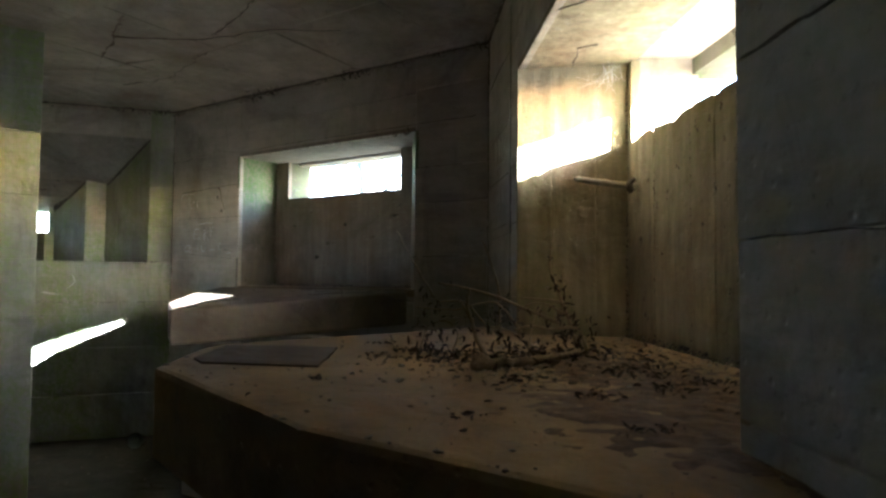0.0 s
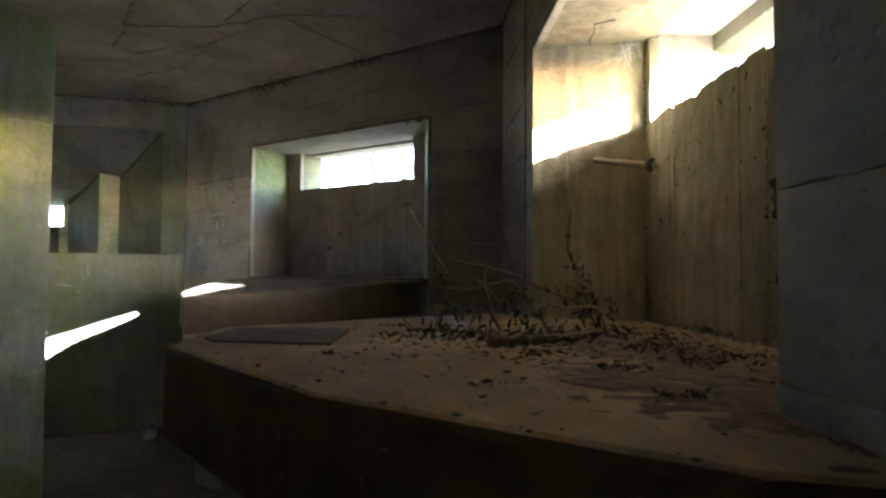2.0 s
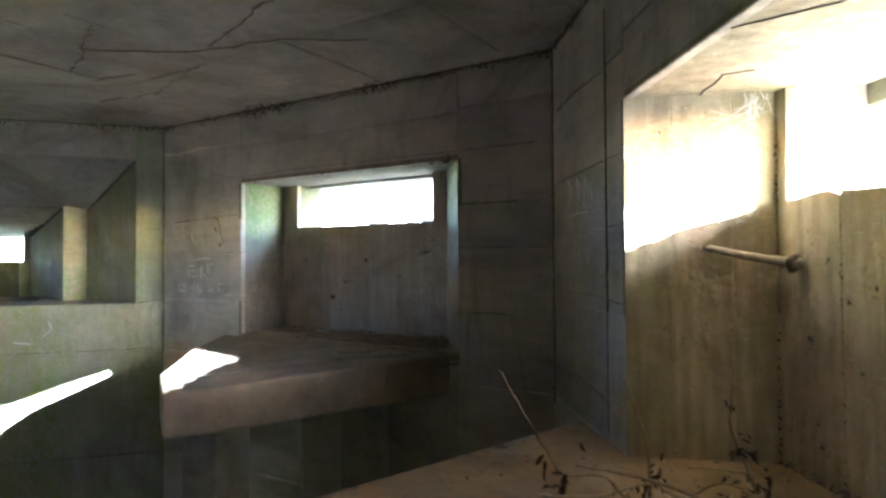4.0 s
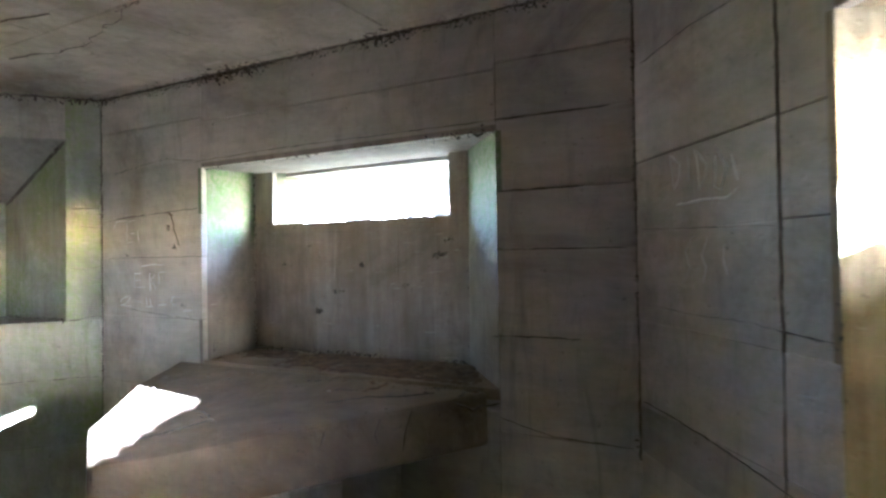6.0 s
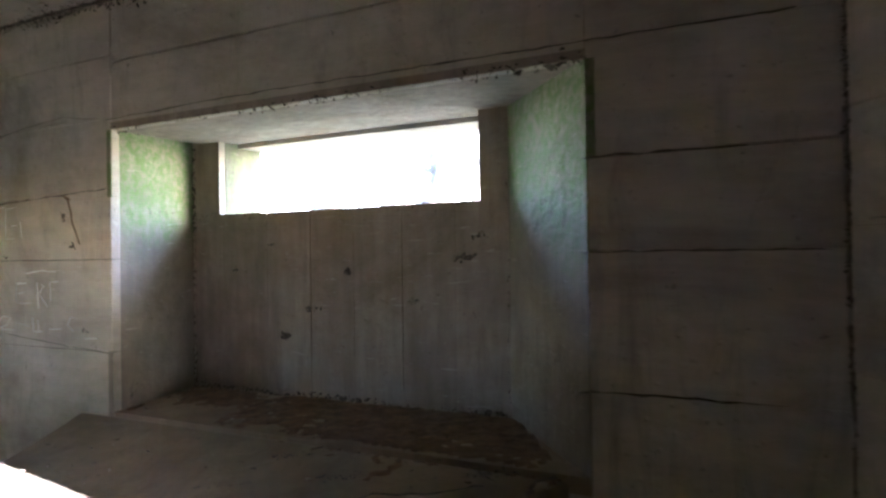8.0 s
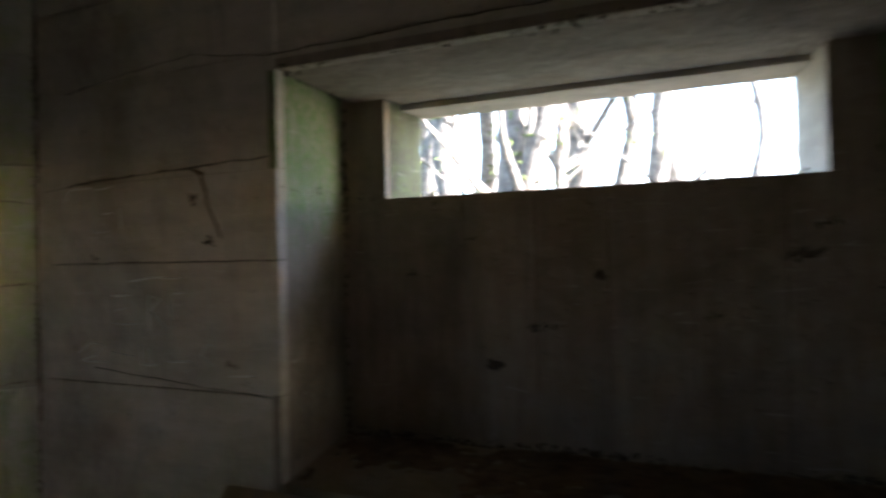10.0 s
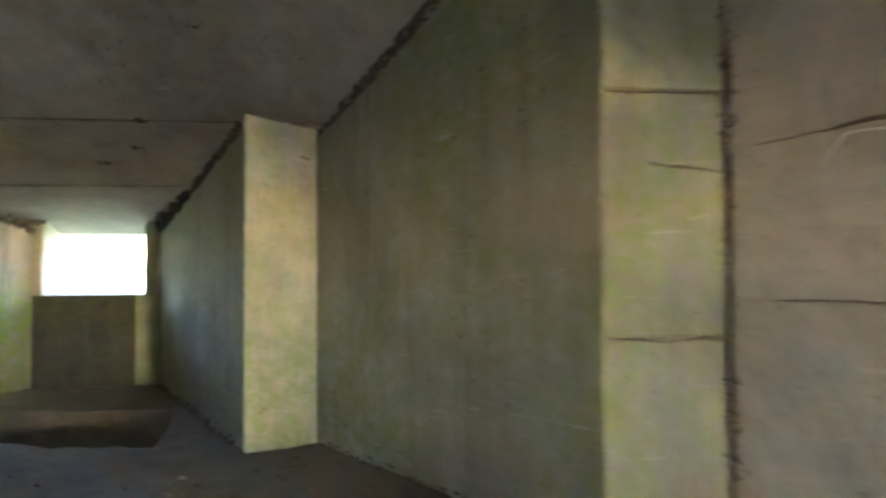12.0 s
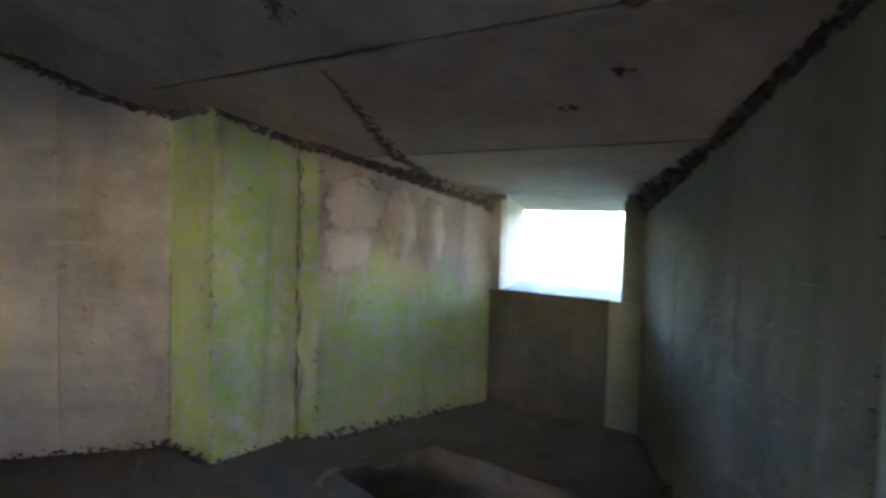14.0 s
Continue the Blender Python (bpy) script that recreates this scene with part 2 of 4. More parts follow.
    for i in range(n):
        bm.faces.new((a[i], a[(i + 1) % n], b[(i + 1) % n], b[i]))


def prism(bm, ring, z0, z1):
    solid(bm, [(p[0], p[1], z0) for p in ring], [(p[0], p[1], z1) for p in ring])


def quad_ring(W, s0, s1, d0, d1):
    return [W(s0, d0), W(s1, d0), W(s1, d1), W(s0, d1)]


def bevel(bm, width, segments=2):
    bmesh.ops.bevel(bm, geom=list(bm.edges), offset=width, segments=segments, affect="EDGES", profile=0.6)


def roughen(bm, amount, scale, cuts=0):
    if cuts:
        bmesh.ops.subdivide_edges(bm, edges=list(bm.edges), cuts=cuts, use_grid_fill=True)
    for v in bm.verts:
        v.co += noise.noise_vector(v.co * scale) * amount + noise.noise_vector(v.co * scale * 3.7) * amount * 0.4


def course(W, s0, s1, z0, z1, d, mat, parent, thick=0.03, name="course", jitter=0.0014):
    """One board's cast of the wall's face: a slab proud of the core by a hair, with soft arrises."""
    bm = bmesh.new()
    o = random.uniform(-jitter, jitter)
    g = 0.0006
    prism(bm, quad_ring(W, s0 + g, s1 - g, d + o, d + thick), z0 + g, z1 - g)
    bevel(bm, 0.0022, 1)
    return part(name, bm, mat, parent)


def courses(W, s0, s1, heights, d, mat, parent, splits=()):
    for z0, z1 in zip(heights, heights[1:]):
        cuts = [s0, *[c for c in splits], s1]
        for a, b in zip(cuts, cuts[1:]):
            course(W, a, b, z0 + random.uniform(-0.003, 0.003), z1, d, mat, parent)


def planks(p, q, z0, z1, out, mat, parent, width=0.13, z_top=None, thick=0.02, name="plank_cast"):
    """Vertical plank casts along the plan line p-q, facing away from out; z_top gives the top at q."""
    n = max(1, round((q - p).length / width))
    marks = [0.0] + sorted((i + random.uniform(-0.18, 0.18)) / n for i in range(1, n)) + [1.0]
    z_top = z1 if z_top is None else z_top
    for a, b in zip(marks, marks[1:]):
        bm = bmesh.new()
        o = random.uniform(-0.0012, 0.0012)
        u, v = p.lerp(q, a), p.lerp(q, b)
        along = (v - u).normalized() * 0.0002
        u, v = u + along + out * o, v - along + out * o
        ring = [u, v, v + out * thick, u + out * thick]
        za, zb = z1 + (z_top - z1) * a, z1 + (z_top - z1) * b
        tops = [za, zb, zb, za]
        solid(bm, [(*r, z0) for r in ring], [(*r, t) for r, t in zip(ring, tops)])
        bevel(bm, 0.0015, 1)
        part(name, bm, mat, parent)


COURSES = [0.0, 0.31, 0.62, 0.925, 1.235, 1.512, 1.7, 1.935, 2.12, CEIL]
T = 0.03  # thickness of the casts in front of the core

# ---- floor, ceiling, ground ----
bm = bmesh.new()
bmesh.ops.create_grid(bm, x_segments=60, y_segments=60, size=4.0)
for v in bm.verts:
    v.co += Vector((-1.0, 3.2, 0.012 * noise.noise(v.co * 1.7) + 0.006 * noise.noise(v.co * 6)))
tagged(obj("floor", bm, M_FLOOR, smooth=True), "dark earthy concrete floor strewn with dirt", "floor", kind="structure")

bm = bmesh.new()
CA = heading(-25.5)
CB = Vector((-CA.y, CA.x))
CEIL_O = Vector((-1.0, 3.2))
xs = [-4.2, -3.35, -2.6, -1.9, -1.25, -0.62, 0.02, 0.66, 1.3, 1.95, 2.7, 3.5, 4.2]
ys = [-4.2, -3.1, -2.0, -0.9, -0.1, 0.55, 1.15, 1.72, 2.35, 3.2, 4.2]
for i in range(len(xs) - 1):
    for j in range(len(ys) - 1):
        sub = bmesh.new()
        o = random.uniform(-0.002, 0.003)
        sh = 0.22 * (j % 2)
        x0, x1, y0, y1 = xs[i] + sh + 0.0012, xs[i + 1] + sh - 0.0012, ys[j] + 0.0012, ys[j + 1] - 0.0012
        ring = [CEIL_O + CA * a + CB * b for a, b in ((x0, y0), (x1, y0), (x1, y1), (x0, y1))]
        prism(sub, ring, CEIL + o, CEIL + 0.06)
        bevel(sub, 0.004, 1)
        me = bpy.data.meshes.new("tmp")
        sub.to_mesh(me)
        sub.free()
        bm.from_mesh(me)
        bpy.data.meshes.remove(me)
ring = [CEIL_O + CA * a + CB * b for a, b in ((-5.2, -5), (5.2, -5), (5.2, 5), (-5.2, 5))]
prism(bm, ring, CEIL + 0.04, CEIL + 0.7)
for W, d in ((W1, 0.6), (W2, 0.56), (W3, 1.36)):
    bmesh.ops.bisect_plane(bm, geom=bm.verts[:] + bm.edges[:] + bm.faces[:], plane_co=W(0, d, 0), plane_no=(*W.n, 0), clear_outer=True)
for y in (-1.2,):
    bmesh.ops.bisect_plane(bm, geom=bm.verts[:] + bm.edges[:] + bm.faces[:], plane_co=(0, y, 0), plane_no=(0, -1, 0), clear_outer=True)
tagged(obj("ceiling", bm, M_CEIL), "stained concrete ceiling with shuttering joints and cracks", "ceiling", kind="structure")

bm = bmesh.new()
bmesh.ops.create_grid(bm, x_segments=120, y_segments=120, size=600)
for v in bm.verts:
    v.co.z = -0.25
tagged(obj("ground", bm, M_GROUND), "rough grassy ground outside the bunker", "ground", kind="structure")

# ---- wall 1: pier, deep recess with a table, long firing slit ----
wall1 = empty("wall_1", "board-marked concrete wall with a deep firing recess", "wall", "structure")
R1A, R1B, R1D, R1Z, R1TOP = 0.765, 2.245, 0.38, 0.925, 1.895
S1A, S1B, S1Z0, S1Z1, OUT1 = 0.89, 2.1, 1.608, 1.885, 0.62
bm = bmesh.new()
prism(bm, [W1(-0.25, T), W1(R1A, T), W1(0.85, R1D + T), W1(0.85, OUT1), W1(-0.25, OUT1)], -0.3, CEIL + 0.05)
prism(bm, [W1(R1B, T), W1(3.35, T), W1(3.35, OUT1), W1(R1B - 0.06, OUT1), W1(R1B - 0.06, R1D + T)], -0.3, CEIL + 0.05)
prism(bm, quad_ring(W1, R1A, R1B, T, OUT1), R1TOP + 0.012, CEIL + 0.05)
prism(bm, quad_ring(W1, R1A, R1B, T, OUT1), -0.3, R1Z - 0.02)
prism(bm, quad_ring(W1, 0.84, R1B, R1D + T, OUT1), R1Z - 0.02, S1Z0 - 0.012)
prism(bm, quad_ring(W1, 0.84, S1A, R1D + T, OUT1), S1Z0 - 0.02, R1TOP + 0.02)
prism(bm, quad_ring(W1, S1B, R1B, R1D + T, OUT1), S1Z0 - 0.02, R1TOP + 0.02)
part("core", bm, M_WALL, wall1)
courses(W1, 0.0, R1A, [0, 0.31, 0.62, 0.925, 1.06, 1.3, 1.55, 1.75, 2.03, CEIL], 0.0, M_WALL, wall1, splits=(0.62,))
courses(W1, R1B, 3.3, [0, 0.31, 0.62, 0.96, 1.18, 1.4, 1.63, 1.86, 2.08, CEIL], 0.0, M_WALL, wall1)
courses(W1, R1A, R1B, [R1TOP, 2.08, CEIL], 0.0, M_WALL, wall1)
planks(W1(R1A, 0), W1(0.85, R1D), R1Z - 0.02, R1TOP, -W1.a, M_RECESS1, wall1)
planks(W1(R1B, 0), W1(R1B - 0.06, R1D), R1Z - 0.02, R1TOP, W1.a, M_RECESS1, wall1)
bm = bmesh.new()
prism(bm, quad_ring(W1, R1A, R1B, 0.0, R1D + 0.02), R1TOP, R1TOP + 0.02)
bevel(bm, 0.004, 1)
part("recess_soffit", bm, M_RECESS1, wall1, "pale stained recess soffit")
# The lintel's dark colour also carries the shade on its inner face.
bm = bmesh.new()
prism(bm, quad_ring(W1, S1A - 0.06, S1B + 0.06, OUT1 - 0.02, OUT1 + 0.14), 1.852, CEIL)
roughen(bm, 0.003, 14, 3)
part("outer_lintel", bm, M_JAMB, wall1, "weathered greenish outer lintel, darkened like the slit jamb")
# planks under the slit, with a chipped upper edge
marks = [0.85, 0.892, 1.08, 1.2, 1.33, 1.46, 1.58, 1.71, 1.84, 1.97, 2.09, 2.19]
for a, b in zip(marks, marks[1:]):
    bm = bmesh.new()
    o = random.uniform(-0.002, 0.002)
    top = S1Z0 if b > S1A + 0.02 else R1TOP
    n = 6
    lo = [W1(a + 0.001 + (b - a - 0.002) * i / n, R1D + o) for i in range(n + 1)]
    hi = [W1(b - 0.001 - (b - a - 0.002) * i / n, R1D + T) for i in range(n + 1)]
    ring = lo + hi
    tops = [top + (random.choice((0, 0, 0.002, -0.004, -0.014)) + 0.014 * noise.noise(Vector((r.x, r.y, 0)) * 9) if top == S1Z0 else 0) for r in lo] + [top] * (n + 1)
    solid(bm, [(*r, R1Z - 0.02) for r in ring], [(*r, t) for r, t in zip(ring, tops)])
    part("plank_cast", bm, M_RECESS1, wall1)
bm = bmesh.new()
prism(bm, quad_ring(W1, S1A, S1B, R1D + T + 0.002, OUT1 + 0.004), S1Z0 - 0.02, S1Z0 - 0.006)
roughen(bm, 0.003, 20, 4)
part("slit_sill", bm, M_WALL, wall1)

# ---- wall 2: recess over the second table, slit to the trees ----
wall2 = empty("wall_2", "board-marked concrete wall with a recessed firing slit", "wall", "structure")
R2A, R2B, R2D, R2Z, R2TOP, L2 = 0.72, 2.13, 0.38, 1.062, 1.9, (C12 - C23).length
B2A, B2B = 0.645, 1.835
S2A, S2B, S2Z0, S2Z1, OUT2 = 0.768, 1.746, 1.664, 1.925, 0.58
bm = bmesh.new()
prism(bm, [C23, W2(0.03, T), W2(0.03, OUT2), W2(-0.5, OUT2 + 0.3), W3(-0.02, 1.2), W3(0.0, T)], -0.3, CEIL + 0.05)
prism(bm, [W2(0.03, T), W2(R2A - 0.022, T), W2(B2A - 0.022, R2D + T), W2(B2A - 0.022, OUT2), W2(0.03, OUT2)], -0.3, CEIL + 0.05)
prism(bm, [W2(R2B + 0.03, T), W2(L2 + 0.0, T), W2(L2 + 0.3, OUT2), W2(B2B + 0.025, OUT2), W2(B2B + 0.025, R2D + T)], -0.3, CEIL + 0.05)
prism(bm, quad_ring(W2, B2A, R2B, T, OUT2), 1.95, CEIL + 0.05)
prism(bm, quad_ring(W2, B2A, R2B, T, OUT2), -0.3, R2Z - 0.02)
prism(bm, quad_ring(W2, B2A - 0.03, B2B + 0.03, R2D + T, OUT2), R2Z - 0.02, S2Z0 - 0.01)
prism(bm, quad_ring(W2, B2B + 0.0205, B2B + 0.04, R2D - 0.02, R2D + T + 0.01), R2Z - 0.02, 1.955)
prism(bm, [W2(S2B, R2D + T), W2(B2B + 0.03, R2D + T), W2(B2B + 0.03, OUT2), W2(S2B - 0.03, OUT2)], S2Z0 - 0.02, 1.96)
part("core", bm, M_WALL, wall2)
courses(W2, 0.004, R2A, COURSES, 0.0, M_WALL, wall2)
courses(W2, R2B, L2 - 0.004, COURSES, 0.0, M_WALL, wall2)
courses(W2, R2A, R2B, [R2TOP, 2.1, CEIL], 0.0, M_WALL, wall2)
courses(W2, R2A, R2B, [0.0, 0.31, 0.62, 0.99], 0.0, M_WALL, wall2)
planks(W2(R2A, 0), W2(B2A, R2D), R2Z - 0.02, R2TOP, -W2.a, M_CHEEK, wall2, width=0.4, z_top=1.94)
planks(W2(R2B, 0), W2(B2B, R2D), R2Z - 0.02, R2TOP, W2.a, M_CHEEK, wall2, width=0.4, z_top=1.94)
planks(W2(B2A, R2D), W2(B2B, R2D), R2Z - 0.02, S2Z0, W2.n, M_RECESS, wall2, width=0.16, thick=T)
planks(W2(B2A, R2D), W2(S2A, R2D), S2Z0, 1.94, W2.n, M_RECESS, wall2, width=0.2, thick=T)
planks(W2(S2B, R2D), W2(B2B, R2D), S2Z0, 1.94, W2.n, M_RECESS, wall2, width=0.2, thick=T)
bm = bmesh.new()
solid(bm, [W2(R2A, 0, R2TOP), W2(R2B, 0, R2TOP), W2(B2B, OUT2, 1.93), W2(B2A, OUT2, 1.93)],
      [W2(R2A, 0, R2TOP + 0.02), W2(R2B, 0, R2TOP + 0.02), W2(B2B, OUT2, 1.95), W2(B2A, OUT2, 1.95)])
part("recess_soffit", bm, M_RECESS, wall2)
bm = bmesh.new()
prism(bm, quad_ring(W2, S2A - 0.04, S2B + 0.04, OUT2 - 0.11, OUT2 + 0.02), 1.909, CEIL)
roughen(bm, 0.003, 14, 3)
part("outer_lintel", bm, M_WALL, wall2, "weathered outer lintel of the slit")
bm = bmesh.new()
prism(bm, quad_ring(W2, S2A + 0.002, S2B - 0.002, R2D + T, OUT2 + 0.004), S2Z0 - 0.02, S2Z0 - 0.004)
roughen(bm, 0.003, 20, 4)
part("slit_sill", bm, M_WALL, wall2)
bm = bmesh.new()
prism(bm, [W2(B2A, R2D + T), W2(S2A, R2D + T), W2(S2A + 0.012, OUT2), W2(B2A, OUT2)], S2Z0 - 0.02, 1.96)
part("slit_jamb", bm, M_JAMB, wall2, "weathered grey slit jamb, darkened against sky glare")
bm = bmesh.new()
prism(bm, [W2(R2A, 0.004), W2(R2B, 0.004), W2(B2B, R2D + 0.01), W2(B2A, R2D + 0.01)], R2Z - 0.04, R2Z - 0.004)
roughen(bm, 0.004, 9, 5)
part("recess_floor", bm, M_TABLE2, wall2)

# ---- wall 3: stepped, narrowing embrasure with a sloping soffit ----
wall3 = empty("wall_3", "thick concrete wall with a stepped embrasure green with algae", "wall", "structure")
SH3, OUT3, BACK3 = 1.211, 1.42, 1.19
RIGHT3 = [(0.155, 0.0), (0.54, 0.545), (0.668, 0.5), (1.052, BACK3)]
LEFT3 = [(1.402, BACK3), (1.425, 1.1), (1.52, 0.765), (1.553, 0.745), (1.577, 0.58), (1.7, 0.58), (2.13, 0.0)]
S3A, S3B, S3Z0, S3Z1 = 1.097, 1.378, 1.474, 1.658
PIT = [(0.84, 0.54), (1.03, 0.555), (1.2, 0.64), (1.39, 0.69), (1.33, 0.885), (0.885, 0.85)]


def soffit3(d):
    return 2.09 - 0.525 * d if d < 0.505 else 1.825 - 0.235 * (d - 0.505)


def facing3(p, q):
    """The way out of the embrasure, into the wall behind the face p-q."""
    ahead = (q - p).normalized()
    out = Vector((ahead.y, -ahead.x))
    return out if out.dot(p.lerp(q, 0.5) - W3(1.25, 0.3)) > 0 else -out


bm = bmesh.new()
prism(bm, [W3(0.0, T), W3(0.14, T), W3(0.515, 0.56), W3(0.66, 0.525), W3(1.03, BACK3 + 0.015), W3(1.05, OUT3), W3(0.0, OUT3)], -0.3, CEIL + 0.05)
prism(bm, [W3(3.1, T), W3(3.1, OUT3), W3(1.47, OUT3), W3(1.425, BACK3 + 0.015), W3(1.448, 1.1), W3(1.545, 0.79), W3(1.575, 0.77), W3(1.6, 0.605), W3(1.71, 0.605), W3(2.15, T)], -0.3, CEIL + 0.05)
for s0, s1, d0, d1 in ((0.1, 2.3, T, 0.52), (0.1, 0.82, 0.52, OUT3), (1.41, 2.3, 0.52, OUT3), (0.82, 1.41, 0.9, OUT3)):
    prism(bm, quad_ring(W3, s0, s1, d0, d1), -0.3, SH3 - 0.1)
prism(bm, quad_ring(W3, 0.82, 1.41, 0.52, 0.9), -0.3, SH3 - 0.62)
prism(bm, quad_ring(W3, 1.0, 1.5, BACK3 + 0.02, OUT3), SH3 - 0.1, S3Z0)
prism(bm, quad_ring(W3, 1.0, S3A, BACK3 + 0.02, OUT3), S3Z0, 1.75)
prism(bm, [W3(S3B, BACK3 + 0.02), W3(1.5, BACK3 + 0.02), W3(1.5, OUT3), W3(S3B + 0.062, OUT3)], S3Z0, 1.75)
part("core", bm, M_WALL, wall3)
courses(W3, 0.004, 0.155, [SH3, 1.465, 1.757, 2.03, CEIL], 0.0, M_GREEN, wall3)
courses(W3, 2.13, 3.05, COURSES, 0.0, M_WALL, wall3)
courses(W3, 0.004, 2.13, [0.0, 0.3, 0.62, 0.932, SH3], 0.0, M_GREEN, wall3, splits=(0.95, 1.7))
courses(W3, 0.155, 2.13, [2.09, CEIL], 0.0, M_WALL, wall3, splits=(1.2,))
for (a, b), m, w in list(zip(zip(RIGHT3, RIGHT3[1:]), (M_SIDE3, M_PIER3, M_SIDE3), (0.22, 0.3, 0.26))) + list(zip(zip(LEFT3, LEFT3[1:]), (M_PLASTER, M_PLASTER, M_MOSS, M_MOSS, M_MOSS, M_WALL), (0.3, 0.2, 0.3, 0.3, 0.3, 0.2))):
    planks(W3(*a), W3(*b), SH3 - 0.02, soffit3(a[1]) + 0.01, facing3(W3(*a), W3(*b)), m, wall3, width=w, z_top=soffit3(b[1]) + 0.01, thick=0.022)
planks(W3(1.04, BACK3), W3(1.12, BACK3), SH3 - 0.02, S3Z0, W3.n, M_GREEN, wall3, width=0.19)
# These planks are greenish concrete; their dark colour paints in the gloom.
planks(W3(1.12, BACK3), W3(1.42, BACK3), SH3 - 0.02, S3Z0, W3.n, M_DIM_BACK, wall3, width=0.16)
planks(W3(1.04, BACK3), W3(S3A, BACK3), S3Z0, 1.68, W3.n, M_GREEN, wall3, width=0.2)
planks(W3(S3B, BACK3), W3(1.42, BACK3), S3Z0, 1.68, W3.n, M_WALL, wall3, width=0.3)
# sloping soffit in three casts with open joints between
for d0, d1 in ((0.0, 0.503), (0.507, 0.838), (0.842, 1.44)):
    bm = bmesh.new()
    s0, s1 = 0.1, 2.2
    solid(bm, [W3(s0, d0, soffit3(d0)), W3(s1, d0, soffit3(d0)), W3(s1, d1, max(soffit3(d1), S3Z1)), W3(s0, d1, max(soffit3(d1), S3Z1))],
          [W3(s0, d0 + 0.004, CEIL), W3(s1, d0 + 0.004, CEIL), W3(s1, d1, CEIL), W3(s0, d1, CEIL)])
    bevel(bm, 0.003, 1)
    part("soffit_slab", bm, M_CEIL, wall3)
# the shelf, with a broken hole in front of the opening
bm = bmesh.new()
rim = [(0.1, 0.006), (1.03, 0.006), (1.25, 0.006), (2.2, 0.006), (2.2, 1.24), (0.1, 1.24)]
for z in (SH3 - 0.1, SH3):
    inner_ring = [bm.verts.new(W3(s, d, z)) for s, d in PIT]
    outer_ring = [bm.verts.new(W3(s, d, z)) for s, d in rim]
    for i in range(len(PIT)):
        j = (i + 1) % len(PIT)
        bm.faces.new((inner_ring[i], inner_ring[j], outer_ring[j], outer_ring[i]))
    if z == SH3 - 0.1:
        low_rings = inner_ring, outer_ring
for low, high in zip(low_rings, (inner_ring, outer_ring)):
    for i in range(len(low)):
        j = (i + 1) % len(low)
        bm.faces.new((low[i], low[j], high[j], high[i]))
bmesh.ops.subdivide_edges(bm, edges=list(bm.edges), cuts=9, use_grid_fill=True)
for v in bm.verts:
    v.co += noise.noise_vector(v.co * 8) * 0.005 + noise.noise_vector(v.co * 30) * 0.003
part("shelf", bm, M_SHELF, wall3, "dusty grey shelf of the embrasure with a broken hole")

# ---- inner blast wall and the closing walls behind ----
bm = bmesh.new()
E0, ED = Vector((-1.6, 4.105)), Vector((-0.76, -0.65)).normalized()
EN = Vector((ED.y, -ED.x))
if EN.dot(Vector((-1, 1))) < 0:
    EN = -EN
inner = empty("wall_inner", "inner concrete blast wall with greenish algae", "wall", "structure")
# Carried on unseen to the west wall, keeping the added slit's light off table 1.
prism(bm, [E0 + EN * T, E0 + ED * 3.6 + EN * T, E0 + ED * 3.6 + EN * 0.26, E0 + EN * 0.26], -0.3, CEIL + 0.05)
part("core", bm, M_WALL, inner)
WI = Frame(E0, ED, EN)
courses(WI, -0.005, 3.5, [0, 0.3, 0.61, 0.92, 1.2, 1.5, 1.8, 2.06, CEIL], 0.0, M_GREEN, inner, splits=(1.3,))
back = [W1(3.3, 0.0), W1(3.3, 0.0) + heading(-131) * 2.6]
back.append(back[1] + heading(172) * 3.2)
back.append(W3(3.0, 0.0))
for i, (p, q) in enumerate(zip(back, back[1:])):
    bm = bmesh.new()
    a = (q - p).normalized()
    n = Vector((a.y, -a.x))
    if n.dot(p - Vector((-1.0, 3.2))) < 0:
        n = -n
    L = (q - p).length
    # Wall c's gap is an unseen slit, added to let in fill daylight.
    gaps = {0: None, 1: None, 2: (3.25, 4.15)}[i]
    if gaps is None:
        spans = [(-0.1, L + 0.1, -0.3, CEIL + 0.05)]
    else:
        spans = [(-0.1, gaps[0], -0.3, CEIL + 0.05), (gaps[1], L + 0.1, -0.3, CEIL + 0.05), (gaps[0], gaps[1], 1.86, CEIL + 0.05), (gaps[0], gaps[1], -0.3, 1.58)]
    for s0, s1, z0, z1 in spans:
        prism(bm, [p + a * s0, p + a * s1, p + a * s1 + n * 0.5, p + a * s0 + n * 0.5], z0, z1)
    tagged(obj("wall_back_" + "abc"[i], bm, M_WALL), "plain concrete wall closing the room", "wall", kind="structure")


# ---- the two concrete tables ----
def concrete_table(name, label, ring, top, thick, legs, tops=None, mat=M_TABLE):
    t = empty(name, label, "table", at=(ring[0][0], ring[0][1], 0))
    inv = Matrix.Translation((-ring[0][0], -ring[0][1], 0))
    bm = bmesh.new()
    tops = tops or [top] * len(ring)
    solid(bm, [(*p, h - thick) for p, h in zip(ring, tops)], [(*p, h) for p, h in zip(ring, tops)])
    bevel(bm, 0.014, 2)
    bmesh.ops.subdivide_edges(bm, edges=[e for e in bm.edges if e.calc_length() > 0.3], cuts=10)
    bmesh.ops.triangulate(bm, faces=[f for f in bm.faces if len(f.verts) > 4])
    for v in bm.verts:
        if v.co.z > min(tops) - thick * 0.4:
            v.co += Vector((noise.noise(v.co * 6), noise.noise(v.co * 6 + Vector((9, 0, 0))), 0.12 * noise.noise(v.co * 5))) * 0.003
    bm.transform(inv)
    part("slab", bm, mat, t)
